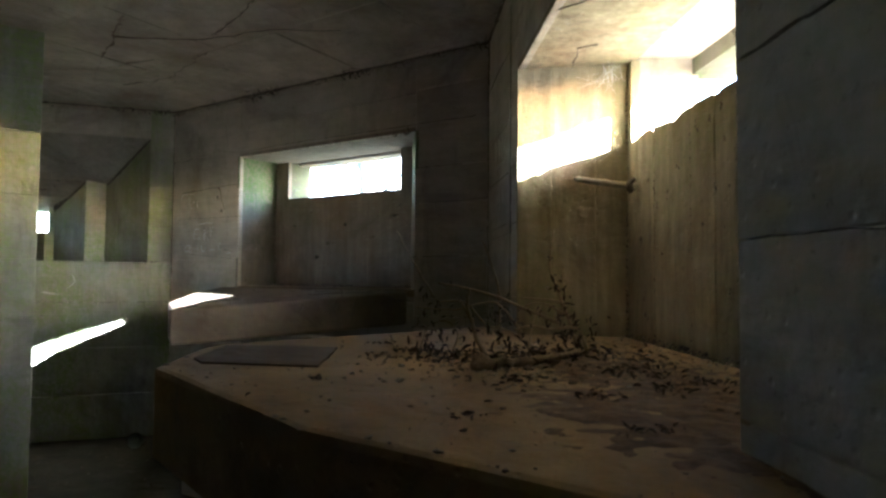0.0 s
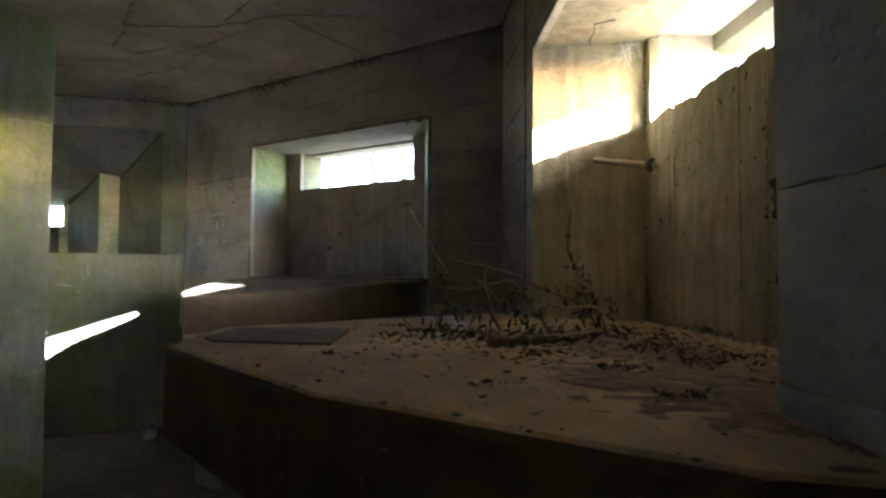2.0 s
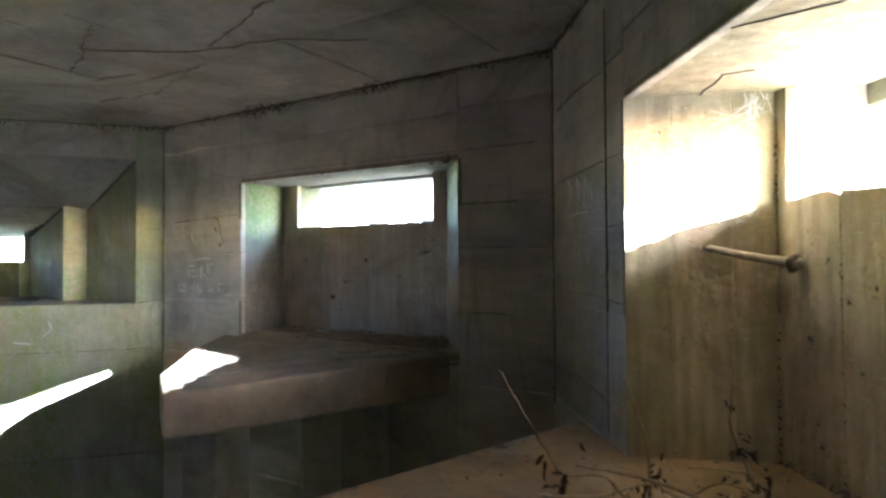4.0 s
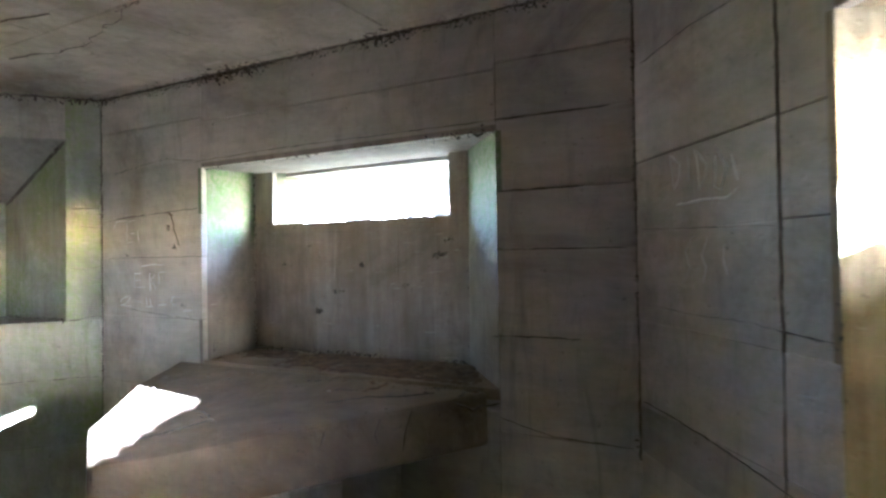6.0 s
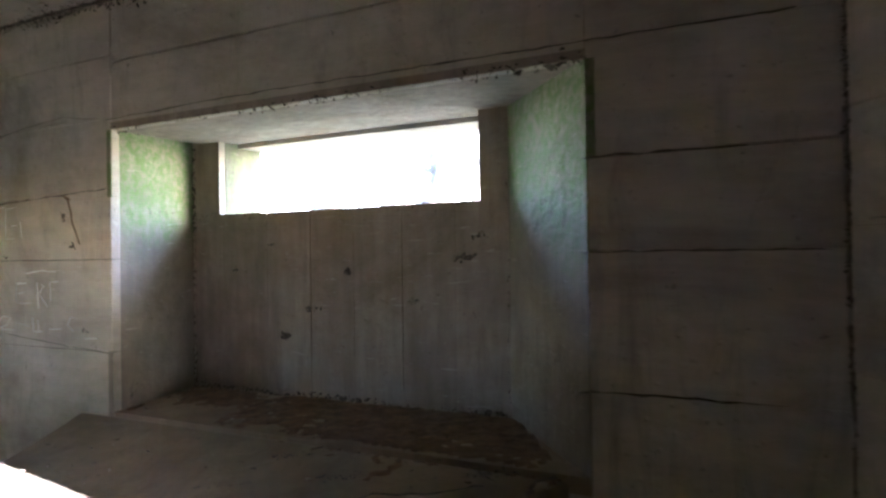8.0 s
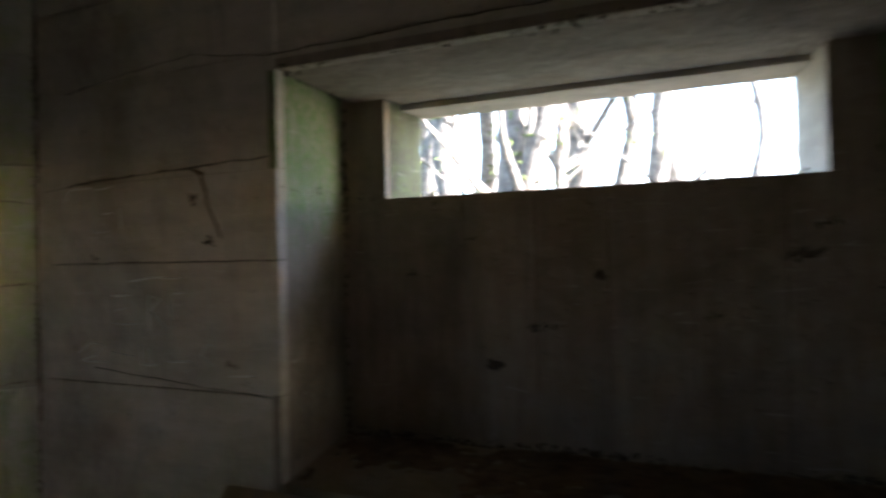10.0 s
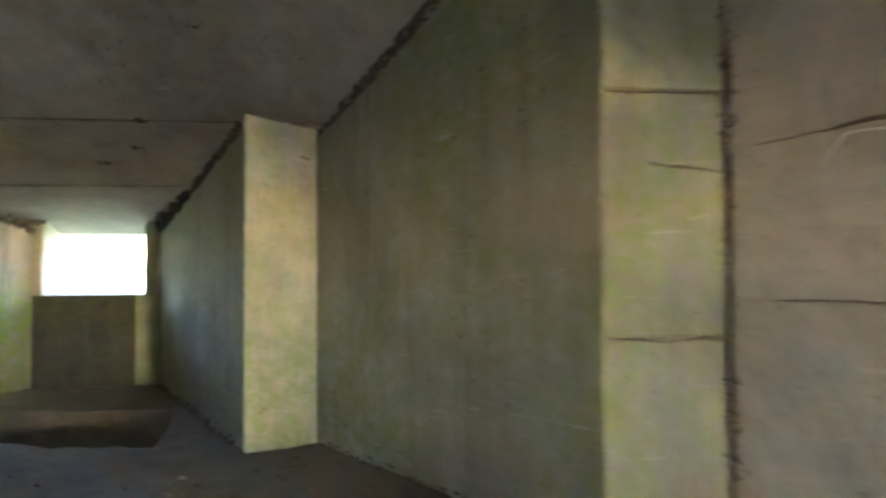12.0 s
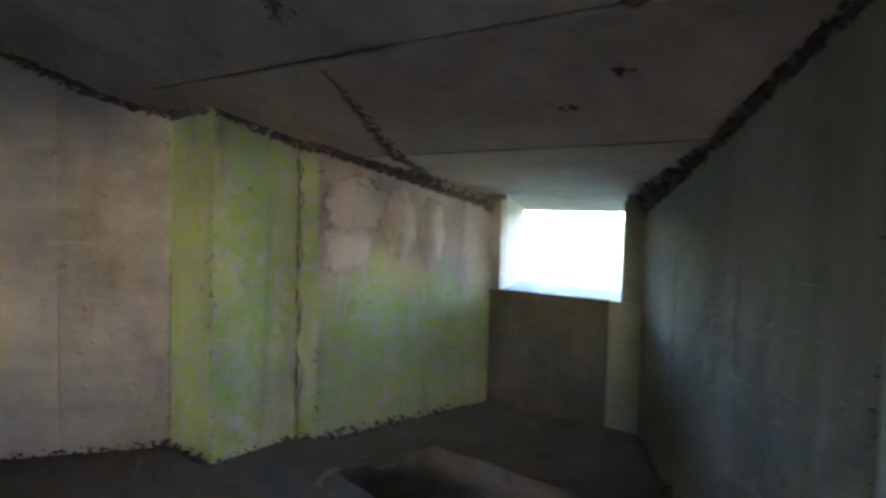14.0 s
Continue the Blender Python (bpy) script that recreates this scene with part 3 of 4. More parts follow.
    for x0, y0, x1, y1, w in legs:
        bm = bmesh.new()
        a = Vector((x1 - x0, y1 - y0)).normalized()
        n = Vector((-a.y, a.x)) * w * 0.5
        p, q = Vector((x0, y0)), Vector((x1, y1))
        prism(bm, [p - n, q - n, q + n, p + n], 0.0, top - thick + 0.002)
        bevel(bm, 0.01, 2)
        bm.transform(inv)
        part("leg", bm, M_WALL, t, "rough concrete support")
    return t


T1 = 0.925
ring1 = [W1(0.37, -0.002), Vector((-0.19, 3.2)), Vector((-0.195, 3.1)), Vector((-0.105, 2.73)), Vector((0.4, 2.262)), Vector((0.87, 2.01)), W1(2.5, -0.002), W1(2.24, -0.002), W1(2.19, R1D - 0.004), W1(0.855, R1D - 0.004), W1(0.77, -0.002)]
table1 = concrete_table("concrete_table", "rough concrete gun table covered in dirt and dead plants", ring1, T1, 0.2,
                        [(0.12, 2.82, 0.75, 2.5, 0.3), (0.15, 3.25, 0.7, 3.5, 0.2)])
T2 = 0.955


def top2(x, y):
    d = (Vector((x, y)) - C23).dot(W2.n)
    return 1.05 + 0.09 * min(0.0, d)


ring2 = [W2(0.58, -0.002), Vector((-1.235, 4.93)), Vector((-1.12, 4.44)), Vector((-0.93, 4.15)), Vector((-0.775, 4.195)), W2(2.09, -0.002)]
table2 = concrete_table("concrete_table", "cracked concrete gun table with a sunlit end", ring2, T2, 0.175,
                        [(-1.0, 4.55, -0.8, 4.46, 0.18), (-0.55, 4.56, -0.4, 4.64, 0.14), (-0.6, 4.95, -0.2, 4.85, 0.2)], tops=[top2(*p) for p in ring2], mat=M_TABLE2)
bm = bmesh.new()
prism(bm, [Vector((-0.09, 2.865)), Vector((-0.03, 2.8)), Vector((0.25, 2.79)), Vector((0.185, 3.15)), Vector((-0.14, 3.135))], T1 - 0.01, T1 + 0.004)
bmesh.ops.subdivide_edges(bm, edges=[e for e in bm.edges if e.calc_length() > 0.1], cuts=6)
for v in bm.verts:
    v.co += Vector((noise.noise(v.co * 14), noise.noise(v.co * 14 + Vector((5, 3, 0))), 0)) * 0.006
tagged(obj("mortar_patch", bm, M_PATCH), "dark brown mortar patch set in the table top", "patch")


# ---- cracks, dirt ridges and chalk on the walls ----
def ridge(bm, pts, normal, width, proud=0.003, ragged=0.5):
    """A ragged low ridge along a line on a surface: the dirt that sits in a crack, or a chalk stroke."""
    fine = []
    for p, q in zip(pts, pts[1:]):
        n = max(1, int((q - p).length / 0.018))
        fine += [p.lerp(q, i / n) for i in range(n)]
    fine.append(pts[-1])
    rows = []
    for i, p in enumerate(fine):
        a = fine[min(i + 1, len(fine) - 1)] - fine[max(i - 1, 0)]
        side = a.cross(normal).normalized()
        w = width * (1 + ragged * 1.6 * noise.noise(p * 23.0) + ragged * random.uniform(-0.5, 0.5))
        if i in (0, len(fine) - 1):
            w *= 0.25
        w = max(w, width * 0.15) * 0.5
        p = p + side * noise.noise(p * 31.0 + Vector((7, 1, 3))) * width * ragged * 1.2
        rows.append([bm.verts.new(p - side * w - normal * 0.003), bm.verts.new(p + normal * proud), bm.verts.new(p + side * w - normal * 0.003)])
    for r, s in zip(rows, rows[1:]):
        for k in (0, 1):
            bm.faces.new((r[k], r[k + 1], s[k + 1], s[k]))


def dirt(bm, pts, normal, count, spread, size):
    """Clotted dirt along a joint: many small flat crumbs, thick in places and thin in others."""
    lens = [(q - p).length for p, q in zip(pts, pts[1:])]
    n = 0
    while n < count:
        i = random.choices(range(len(lens)), lens)[0]
        p = pts[i].lerp(pts[i + 1], random.random())
        thick = 0.68 + noise.noise(p * 5.0) * 0.75
        n += 0.6
        if random.random() > thick + 0.25:
            continue
        side = (pts[i + 1] - pts[i]).normalized().cross(normal).normalized()
        p = p + side * random.gauss(0, spread * max(thick, 0.25))
        r = size * (0.15 + 0.95 * random.random() ** 2.5) * max(thick, 0.3)
        m = Matrix.Translation(p) @ normal.to_track_quat("Z", "Y").to_matrix().to_4x4() @ Matrix.Rotation(random.uniform(0, 3.1), 4, "Z") @ Matrix.Diagonal((random.uniform(1, 2.4), random.uniform(0.6, 1.2), 0.18, 1))
        made = bmesh.ops.create_icosphere(bm, subdivisions=1, radius=r, matrix=m)
        for v in made["verts"]:
            v.co += Vector((random.uniform(-1, 1), random.uniform(-1, 1), random.uniform(-1, 1))) * r * 0.45


def dirt_part(pts, normal, count, spread, size, parent, name="dirt_joint"):
    bm = bmesh.new()
    dirt(bm, pts, normal.normalized(), count, spread, size)
    ob = part(name, bm, M_DIRT, parent)
    return tagged(ob, kind="stuff")


def on_wall(W, pts, d=0.0):
    return [W(s, d, z) for s, z in pts]


def inward(W):
    return Vector((-W.n.x, -W.n.y, 0))


def crack(W, pts, width, parent, d=0.0, mat=None, name="crack", proud=0.002, ragged=0.6):
    bm = bmesh.new()
    ridge(bm, on_wall(W, pts, d - 0.001), inward(W), width * 0.6, proud, max(ragged, 0.8))
    return part(name, bm, mat or M_CRACK, parent)


# ceiling joints along the walls, thick with dirt and old webs
DOWN = Vector((0, 0, -1))
for W, s0, s1, par in ((W2, 0.0, L2, wall2), (W1, 0.0, 1.8, wall1), (W3, 0.0, 2.4, wall3)):
    bm = bmesh.new()
    ridge(bm, [W(s0 + (s1 - s0) * i / 10, -0.003, CEIL - 0.003) for i in range(11)], (DOWN + inward(W) * 0.7).normalized(), 0.011, 0.003, 0.9)
    part("crack", bm, M_CRACK, par)
for c, nrm, w in ((C23, Vector((0.1, -0.99, 0)), 0.005), (C12, Vector((-0.6, -0.8, 0)), 0.005)):
    bm = bmesh.new()
    ridge(bm, [Vector((c.x, c.y, 0.9 + 1.39 * i / 12)) + nrm * 0.003 for i in range(13)], nrm, w, 0.002, 0.9)
    part("crack", bm, M_CRACK, wall2)
for W, s0, s1, par, cnt in ((W2, 0.0, L2, wall2, 620), (W1, 0.0, 1.8, wall1, 200), (W3, 0.0, 2.4, wall3, 320)):
    dirt_part([W(s0 + (s1 - s0) * i / 10, -0.003, CEIL - 0.005) for i in range(11)], DOWN + inward(W) * 0.7, int(cnt * 3.0), 0.022, 0.008, par)
    dirt_part([W(s0 + (s1 - s0) * i / 10, -0.002, CEIL - 0.014) for i in range(11)], inward(W), int(cnt * 2.0), 0.016, 0.006, par)
    dirt_part([W(s0 + (s1 - s0) * i / 10, -0.012, CEIL - 0.001) for i in range(11)], DOWN, cnt, 0.026, 0.007, par)
# the corner joints
dirt_part([Vector((C23.x + 0.002, C23.y - 0.004, 0.95 + 1.33 * i / 12)) for i in range(13)], Vector((0.1, -0.99, 0)), 620, 0.012, 0.0032, wall2)
dirt_part([Vector((C12.x - 0.002, C12.y - 0.003, 0.9 + 1.38 * i / 12)) for i in range(13)], Vector((-0.6, -0.8, 0)), 420, 0.005, 0.004, wall2)
dirt_part([W2(R2A + (R2B - R2A) * i / 6, 0.004, R2TOP - 0.001) for i in range(7)], DOWN + inward(W2), 320, 0.008, 0.0045, wall2)
dirt_part([W2(R2A, 0.01, R2TOP), W2(B2A + 0.006, R2D - 0.01, 1.932)], DOWN + Vector((*W2.a, 0)), 90, 0.01, 0.006, wall2)
dirt_part([W2(B2A + 0.006, R2D - 0.004, R2Z + 0.85 * i / 6) for i in range(7)], inward(W2) + Vector((*W2.a, 0)), 360, 0.009, 0.005, wall2)
dirt_part([W2(B2B - 0.006, R2D - 0.004, R2Z + 0.85 * i / 6) for i in range(7)], inward(W2) - Vector((*W2.a, 0)), 130, 0.007, 0.005, wall2)
dirt_part([W2(B2A, R2D - 0.012, R2Z), W2(B2B, R2D - 0.012, R2Z)], inward(W2) + Vector((0, 0, 1)), 620, 0.016, 0.006, wall2)
dirt_part([W2(R2A + 0.01, 0.0, S2Z0 - 0.005), W2(S2A, R2D, S2Z0 - 0.005), W2(S2B, R2D, S2Z0 - 0.004)], inward(W2), 120, 0.006, 0.004, wall2)
dirt_part([W1(0.85, R1D - 0.004, 0.92 + 0.95 * i / 8) for i in range(9)], inward(W1) + Vector((*W1.a, 0)), 170, 0.006, 0.005, wall1)
dirt_part([W1(0.86, R1D - 0.012, T1 + 0.003), W1(2.15, R1D - 0.012, T1 + 0.003)], inward(W1) + Vector((0, 0, 1)), 420, 0.016, 0.008, wall1)
dirt_part([W1(R1A - 0.003, 0.0, 0.92 + 0.95 * i / 8) for i in range(9)], inward(W1), 60, 0.004, 0.004, wall1)
# wall 2, left pier
crack(W2, [(0.03, 1.69), (0.2, 1.705), (0.45, 1.715), (0.7, 1.725)], 0.008, wall2)
crack(W2, [(0.05, 1.512), (0.3, 1.514), (0.5, 1.512), (0.715, 1.511)], 0.006, wall2)
crack(W2, [(0.5, 1.716), (0.522, 1.7), (0.535, 1.66), (0.548, 1.62), (0.56, 1.59), (0.578, 1.56)], 0.021, wall2, mat=M_ROOT, name="root_stain", proud=0.004)
crack(W2, [(0.48, 1.665), (0.5, 1.65), (0.52, 1.66)], 0.008, wall2)
crack(W2, [(0.19, 1.27), (0.38, 1.255), (0.5, 1.245), (0.71, 1.232)], 0.0055, wall2)
crack(W2, [(0.1, 1.92), (0.3, 1.945), (0.5, 1.96), (0.7, 1.93)], 0.005, wall2)
# wall 2, lintel and right pier
crack(W2, [(0.7, 1.93), (1.2, 1.94), (1.6, 1.938), (2.1, 1.935), (2.5, 1.935)], 0.006, wall2)
crack(W2, [(2.12, 1.7), (2.3, 1.702), (2.42, 1.698)], 0.008, wall2)
crack(W2, [(2.11, 1.51), (2.3, 1.512), (2.55, 1.508)], 0.006, wall2)
crack(W2, [(2.1, 1.23), (2.25, 1.236), (2.4, 1.234)], 0.008, wall2)
crack(W2, [(2.13, 0.97), (2.3, 0.93), (2.55, 0.925)], 0.008, wall2)
for s, z, w in ((1.18, 1.345, 0.09), (1.7, 1.5, 0.07), (1.53, 1.37, 0.04), (0.84, 1.47, 0.025), (1.0, 1.55, 0.03), (1.75, 1.56, 0.05), (1.3, 1.46, 0.02), (1.05, 1.25, 0.03)):
    dirt_part([W2(s - w / 2, R2D - 0.002, z), W2(s + w / 2, R2D - 0.002, z + 0.004)], inward(W2), int(260 * w) + 8, 0.008, 0.007, wall2, "spall")
for s, z in ((0.545, 1.56), (0.5, 1.66), (0.6, 1.3), (0.64, 1.26), (0.66, 1.28), (0.2, 1.53)):
    dirt_part([W2(s - 0.012, -0.002, z), W2(s + 0.012, -0.002, z - 0.012)], inward(W2), 12, 0.006, 0.006, wall2, "spall")
# wall 1, pier
crack(W1, [(0.06, 1.348), (0.2, 1.344), (0.3, 1.342), (0.5, 1.345), (0.75, 1.33)], 0.007, wall1)
crack(W1, [(0.02, 1.07), (0.2, 1.066), (0.45, 1.05), (0.65, 1.03)], 0.006, wall1)
crack(W1, [(0.04, 1.56), (0.3, 1.55), (0.62, 1.54)], 0.005, wall1)
crack(W1, [(0.05, 2.03), (0.3, 2.04), (0.6, 2.02)], 0.004, wall1)
crack(W1, [(0.62, 0.95), (0.621, 1.3), (0.618, 1.7), (0.622, 2.2)], 0.009, wall1)
crack(W1, [(2.26, 1.402), (2.5, 1.4), (2.9, 1.4)], 0.006, wall1)
crack(W1, [(2.26, 1.18), (2.5, 1.178), (2.9, 1.17)], 0.006, wall1)
# wall 1, pits and streaks in the planks under the slit
for i in range(60):
    s, z = random.uniform(0.95, 2.05), 0.95 + 0.62 * random.random() ** 0.7
    w = random.uniform(0.002, 0.014)
    dirt_part([W1(s, R1D - 0.002, z + w), W1(s + random.uniform(-0.004, 0.004), R1D - 0.002, z - w)], inward(W1), random.randint(3, 9), 0.0035, 0.0045, wall1, "pit")
dirt_part([W1(1.62, R1D - 0.003, 1.29), W1(1.625, R1D - 0.003, 1.215)], inward(W1), 60, 0.008, 0.01, wall1, "pit")
for s in (1.08, 1.33, 1.58, 1.84):
    dirt_part([W1(s, R1D - 0.001, 0.93), W1(s + 0.002, R1D - 0.001, 1.2), W1(s, R1D - 0.001, 1.58)], inward(W1), 55, 0.003, 0.0035, wall1, "seam")
# wall 3: dirt in the joint of the sloping soffit and beside the piers
for (a, c) in list(zip(RIGHT3, RIGHT3[1:])) + list(zip(LEFT3, LEFT3[1:])):
    p, q = W3(*a), W3(*c)
    out = -facing3(p, q)
    n = 6
    run = (q - p).length
    o3 = Vector((out.x, out.y, 0))
    bm = bmesh.new()
    ridge(bm, [Vector((*(p.lerp(q, i / n) + out * 0.003), soffit3(a[1] + (c[1] - a[1]) * i / n) - 0.006)) for i in range(n + 1)], (o3 + DOWN * 0.7).normalized(), 0.012, 0.003, 0.95)
    part("crack", bm, M_CRACK, wall3)
    dirt_part([Vector((*(p.lerp(q, i / n) + out * 0.004), soffit3(a[1] + (c[1] - a[1]) * i / n) - 0.006)) for i in range(n + 1)], o3 + DOWN * 0.7, int(1300 * run) + 20, 0.017, 0.006, wall3)
    dirt_part([Vector((*(p.lerp(q, i / n) + out * 0.008), SH3 + 0.003)) for i in range(n + 1)], o3 + Vector((0, 0, 0.9)), int(420 * run) + 10, 0.013, 0.005, wall3)
    dirt_part([Vector((*(q + out * 0.003), SH3 + (soffit3(c[1]) - SH3) * i / n)) for i in range(n + 1)], o3, 60, 0.003, 0.0022, wall3)
UNDER3 = Vector((-W3.n.x * 0.4, -W3.n.y * 0.4, -0.9))
for d0, s0, s1 in ((0.505, 0.55, 1.62), (0.84, 0.8, 1.5)):
    bm = bmesh.new()
    ridge(bm, [W3(s0 + (s1 - s0) * i / 14, d0, soffit3(d0) + 0.0015) for i in range(15)], UNDER3, 0.004, 0.001, 0.8)
    part("soffit_joint", bm, M_CRACK, wall3)
CRACK3 = [W3(s, d, soffit3(d)) for s, d in ((1.16, 0.16), (1.2, 0.3), (1.235, 0.43), (1.26, 0.53), (1.328, 0.67), (1.402, 0.825), (1.43, 1.0))]
bm = bmesh.new()
ridge(bm, CRACK3, UNDER3, 0.016, 0.002, 0.95)
part("crack", bm, M_CRACK, wall3)
dirt_part(CRACK3, UNDER3, 900, 0.012, 0.005, wall3)
dirt_part([W3(1.16, 0.3, soffit3(0.3)), W3(1.2, 0.32, soffit3(0.32))], UNDER3, 14, 0.006, 0.007, wall3, "spall")
for s, d in ((0.9, 0.62), (0.86, 0.5), (1.0, 0.7), (0.7, 0.3), (0.62, 0.2), (1.3, 0.2)):
    dirt_part([W3(s - 0.012, d, soffit3(d) - 0.001), W3(s + 0.012, d, soffit3(d) - 0.001)], UNDER3, 10, 0.006, 0.005, wall3, "spall")
crack(W3, [(0.02, 1.23), (0.06, 1.225), (0.15, SH3)], 0.01, wall3)
crack(W3, [(0.01, 1.757), (0.1, 1.754), (0.15, 1.757)], 0.006, wall3)
crack(W3, [(0.01, 1.467), (0.08, 1.463), (0.15, 1.468)], 0.006, wall3)
crack(W3, [(0.01, 1.66), (0.06, 1.667), (0.1, 1.672)], 0.007, wall3)
crack(W3, [(0.01, 0.935), (0.4, 0.932), (0.9, 0.934), (1.2, 0.93)], 0.006, wall3)
crack(W3, [(0.66, 1.775), (0.62, 1.765), (0.58, 1.77), (0.545, 1.76)], 0.006, wall3, d=0.515)
# peeling joint between the mossy cast and the bare plaster
JOINT3 = W3(1.553, 0.745)
bm = bmesh.new()
ridge(bm, [Vector((*JOINT3, SH3 + 0.53 * i / 10)) for i in range(11)], Vector((-W3.a.x - W3.n.x, -W3.a.y - W3.n.y, 0)).normalized() * -1, 0.008, 0.002, 0.9)
part("crack", bm, M_CRACK, wall3)
# bare plaster flaking off beside the opening
for s, d, z, rs, rz in ((1.498, 0.842, 1.66, 0.062, 0.05), (1.47, 0.94, 1.62, 0.035, 0.07), (1.448, 1.02, 1.6, 0.03, 0.075), (1.505, 0.82, 1.57, 0.05, 0.045)):
    bm = bmesh.new()
    bmesh.ops.create_icosphere(bm, subdivisions=4, radius=1.0)
    for v in bm.verts:
        v.co = Vector((v.co.x * rs, v.co.y * 0.007, v.co.z * rz)) * (1 + 0.3 * noise.noise(v.co * 2.3 + Vector((s * 40, 0, 0))) + 0.25 * noise.noise(v.co * 6))
    side = (W3(1.52, 0.765) - W3(1.425, 1.1)).normalized()
    bm.transform(Matrix.Translation(W3(s, d, z)) @ pose(0, 0, 0, 0, 0, math.degrees(math.atan2(side.y, side.x))))
    part("plaster_lump", bm, M_BARE, wall3, "pale bare plaster with a rough edge", smooth=True)
# ceiling cracks
bm = bmesh.new()
for line, wd in ((((-0.33, 3.80), (-0.58, 4.03), (-0.83, 4.27)), 0.005), (((-0.95, 4.45), (-1.04, 4.52), (-1.2, 4.66), (-1.37, 4.81), (-1.83, 4.94)), 0.006),
                 (((-1.1, 3.97), (-1.3, 4.2), (-1.53, 4.44), (-1.95, 4.9)), 0.004), (((-1.3, 4.2), (-0.9, 4.28), (-0.5, 4.2), (-0.1, 4.25)), 0.003),
                 (((-2.2, 4.6), (-1.7, 4.62), (-1.2, 4.5)), 0.003)):
    fine = []
    for p, q in zip(line, line[1:]):
        for i in range(6):
            fine.append(Vector((p[0] + (q[0] - p[0]) * i / 6 + random.gauss(0, 0.007), p[1] + (q[1] - p[1]) * i / 6 + random.gauss(0, 0.007), CEIL - 0.001)))
    ridge(bm, fine, DOWN, wd, 0.002, 0.95)
    dirt(bm, fine, DOWN, 90, 0.008, 0.005)
tagged(obj("ceiling_cracks", bm, M_CRACK), "dark cracks running across the concrete ceiling", "crack", kind="structure")
bm = bmesh.new()
for line, wd in ((((0.884, 3.7), (0.885, 3.51), (0.945, 3.48)), 0.007), (((1.114, 3.14), (1.15, 3.05), (1.16, 2.8)), 0.012), (((0.8, 3.2), (0.95, 3.1), (1.05, 2.9)), 0.004)):
    ridge(bm, [Vector((x, y, R1TOP - 0.001)) for x, y in line], DOWN, wd, 0.002, 0.8)
part("crack", bm, M_CRACK, wall1)

# ---- chalk letters and scrawls ----
M_SCRAWL = plain("faint_chalk", (0.64, 0.62, 0.56), (0.78, 0.755, 0.69), 90, 1.0)


def scrawl(W, strokes, parent, label, width=0.006, mat=M_SCRAWL):
    for st in strokes:
        bm = bmesh.new()
        ridge(bm, on_wall(W, st, -0.0022), inward(W), width, 0.0008, 0.5)
        part("chalk_stroke", bm, mat, parent, label)


scrawl(W1, [[(0.205, 1.745), (0.213, 1.7), (0.221, 1.652)], [(0.205, 1.745), (0.254, 1.711), (0.245, 1.675), (0.221, 1.652)], [(0.292, 1.726), (0.29, 1.665)],
            [(0.324, 1.736), (0.333, 1.685), (0.342, 1.638)], [(0.324, 1.736), (0.372, 1.693), (0.368, 1.666), (0.342, 1.638)],
            [(0.41, 1.708), (0.402, 1.64)], [(0.41, 1.73), (0.453, 1.675), (0.427, 1.631), (0.402, 1.64)], [(0.471, 1.7), (0.491, 1.64)],
            [(0.229, 1.612), (0.345, 1.614), (0.451, 1.609), (0.49, 1.626)],
            [(0.304, 1.53), (0.27, 1.494), (0.29, 1.455), (0.259, 1.416)], [(0.372, 1.528), (0.345, 1.484), (0.363, 1.453), (0.349, 1.42)], [(0.437, 1.509), (0.43, 1.475), (0.444, 1.442)]], wall1, "faint chalk stroke", 0.0085, M_CHALK2)
scrawl(W2, [[(0.2, 1.684), (0.199, 1.585), (0.25, 1.586)], [(0.19, 1.685), (0.26, 1.69)], [(0.1, 1.66), (0.12, 1.69), (0.2, 1.69)], [(0.22, 1.63), (0.26, 1.63)], [(0.28, 1.64), (0.285, 1.59)],
            [(0.255, 1.436), (0.255, 1.374)], [(0.25, 1.436), (0.31, 1.44)], [(0.255, 1.405), (0.3, 1.41)], [(0.25, 1.374), (0.33, 1.374)],
            [(0.365, 1.44), (0.37, 1.36)], [(0.365, 1.44), (0.4, 1.43), (0.372, 1.405), (0.418, 1.364)],
            [(0.43, 1.444), (0.432, 1.384)], [(0.43, 1.444), (0.475, 1.446)], [(0.432, 1.415), (0.46, 1.418)], [(0.432, 1.384), (0.465, 1.386)],
            [(0.14, 1.3), (0.18, 1.33), (0.22, 1.325), (0.2, 1.3), (0.15, 1.285), (0.24, 1.283)], [(0.25, 1.31), (0.32, 1.3)], [(0.34, 1.33), (0.345, 1.285), (0.39, 1.283)], [(0.37, 1.32), (0.372, 1.285)],
            [(0.42, 1.295), (0.49, 1.297)], [(0.56, 1.33), (0.53, 1.335), (0.515, 1.31), (0.545, 1.29)], [(0.59, 1.27), (0.66, 1.275)], [(0.3, 1.47), (0.4, 1.48), (0.47, 1.475)]], wall2, "faint scratched letter", 0.0045)
scrawl(W3, [[(0.62, 1.12), (0.6, 1.07), (0.65, 1.02)], [(0.8, 1.0), (0.7, 0.985)]], wall3, "pale scratch", 0.008)


# ---- dead plants, sticks, litter ----
def tube(bm, pts, r0, r1, sides=6):
    n = len(pts)
    rings = []
    for i, p in enumerate(pts):
        a = (pts[min(i + 1, n - 1)] - pts[max(i - 1, 0)]).normalized()
        u = a.orthogonal().normalized()
        w = a.cross(u)
        r = r0 + (r1 - r0) * i / max(1, n - 1)
        r *= 1 + 0.3 * noise.noise(p * 40)
        rings.append([bm.verts.new(p + (u * math.cos(t) + w * math.sin(t)) * r) for t in [2 * math.pi * k / sides for k in range(sides)]])
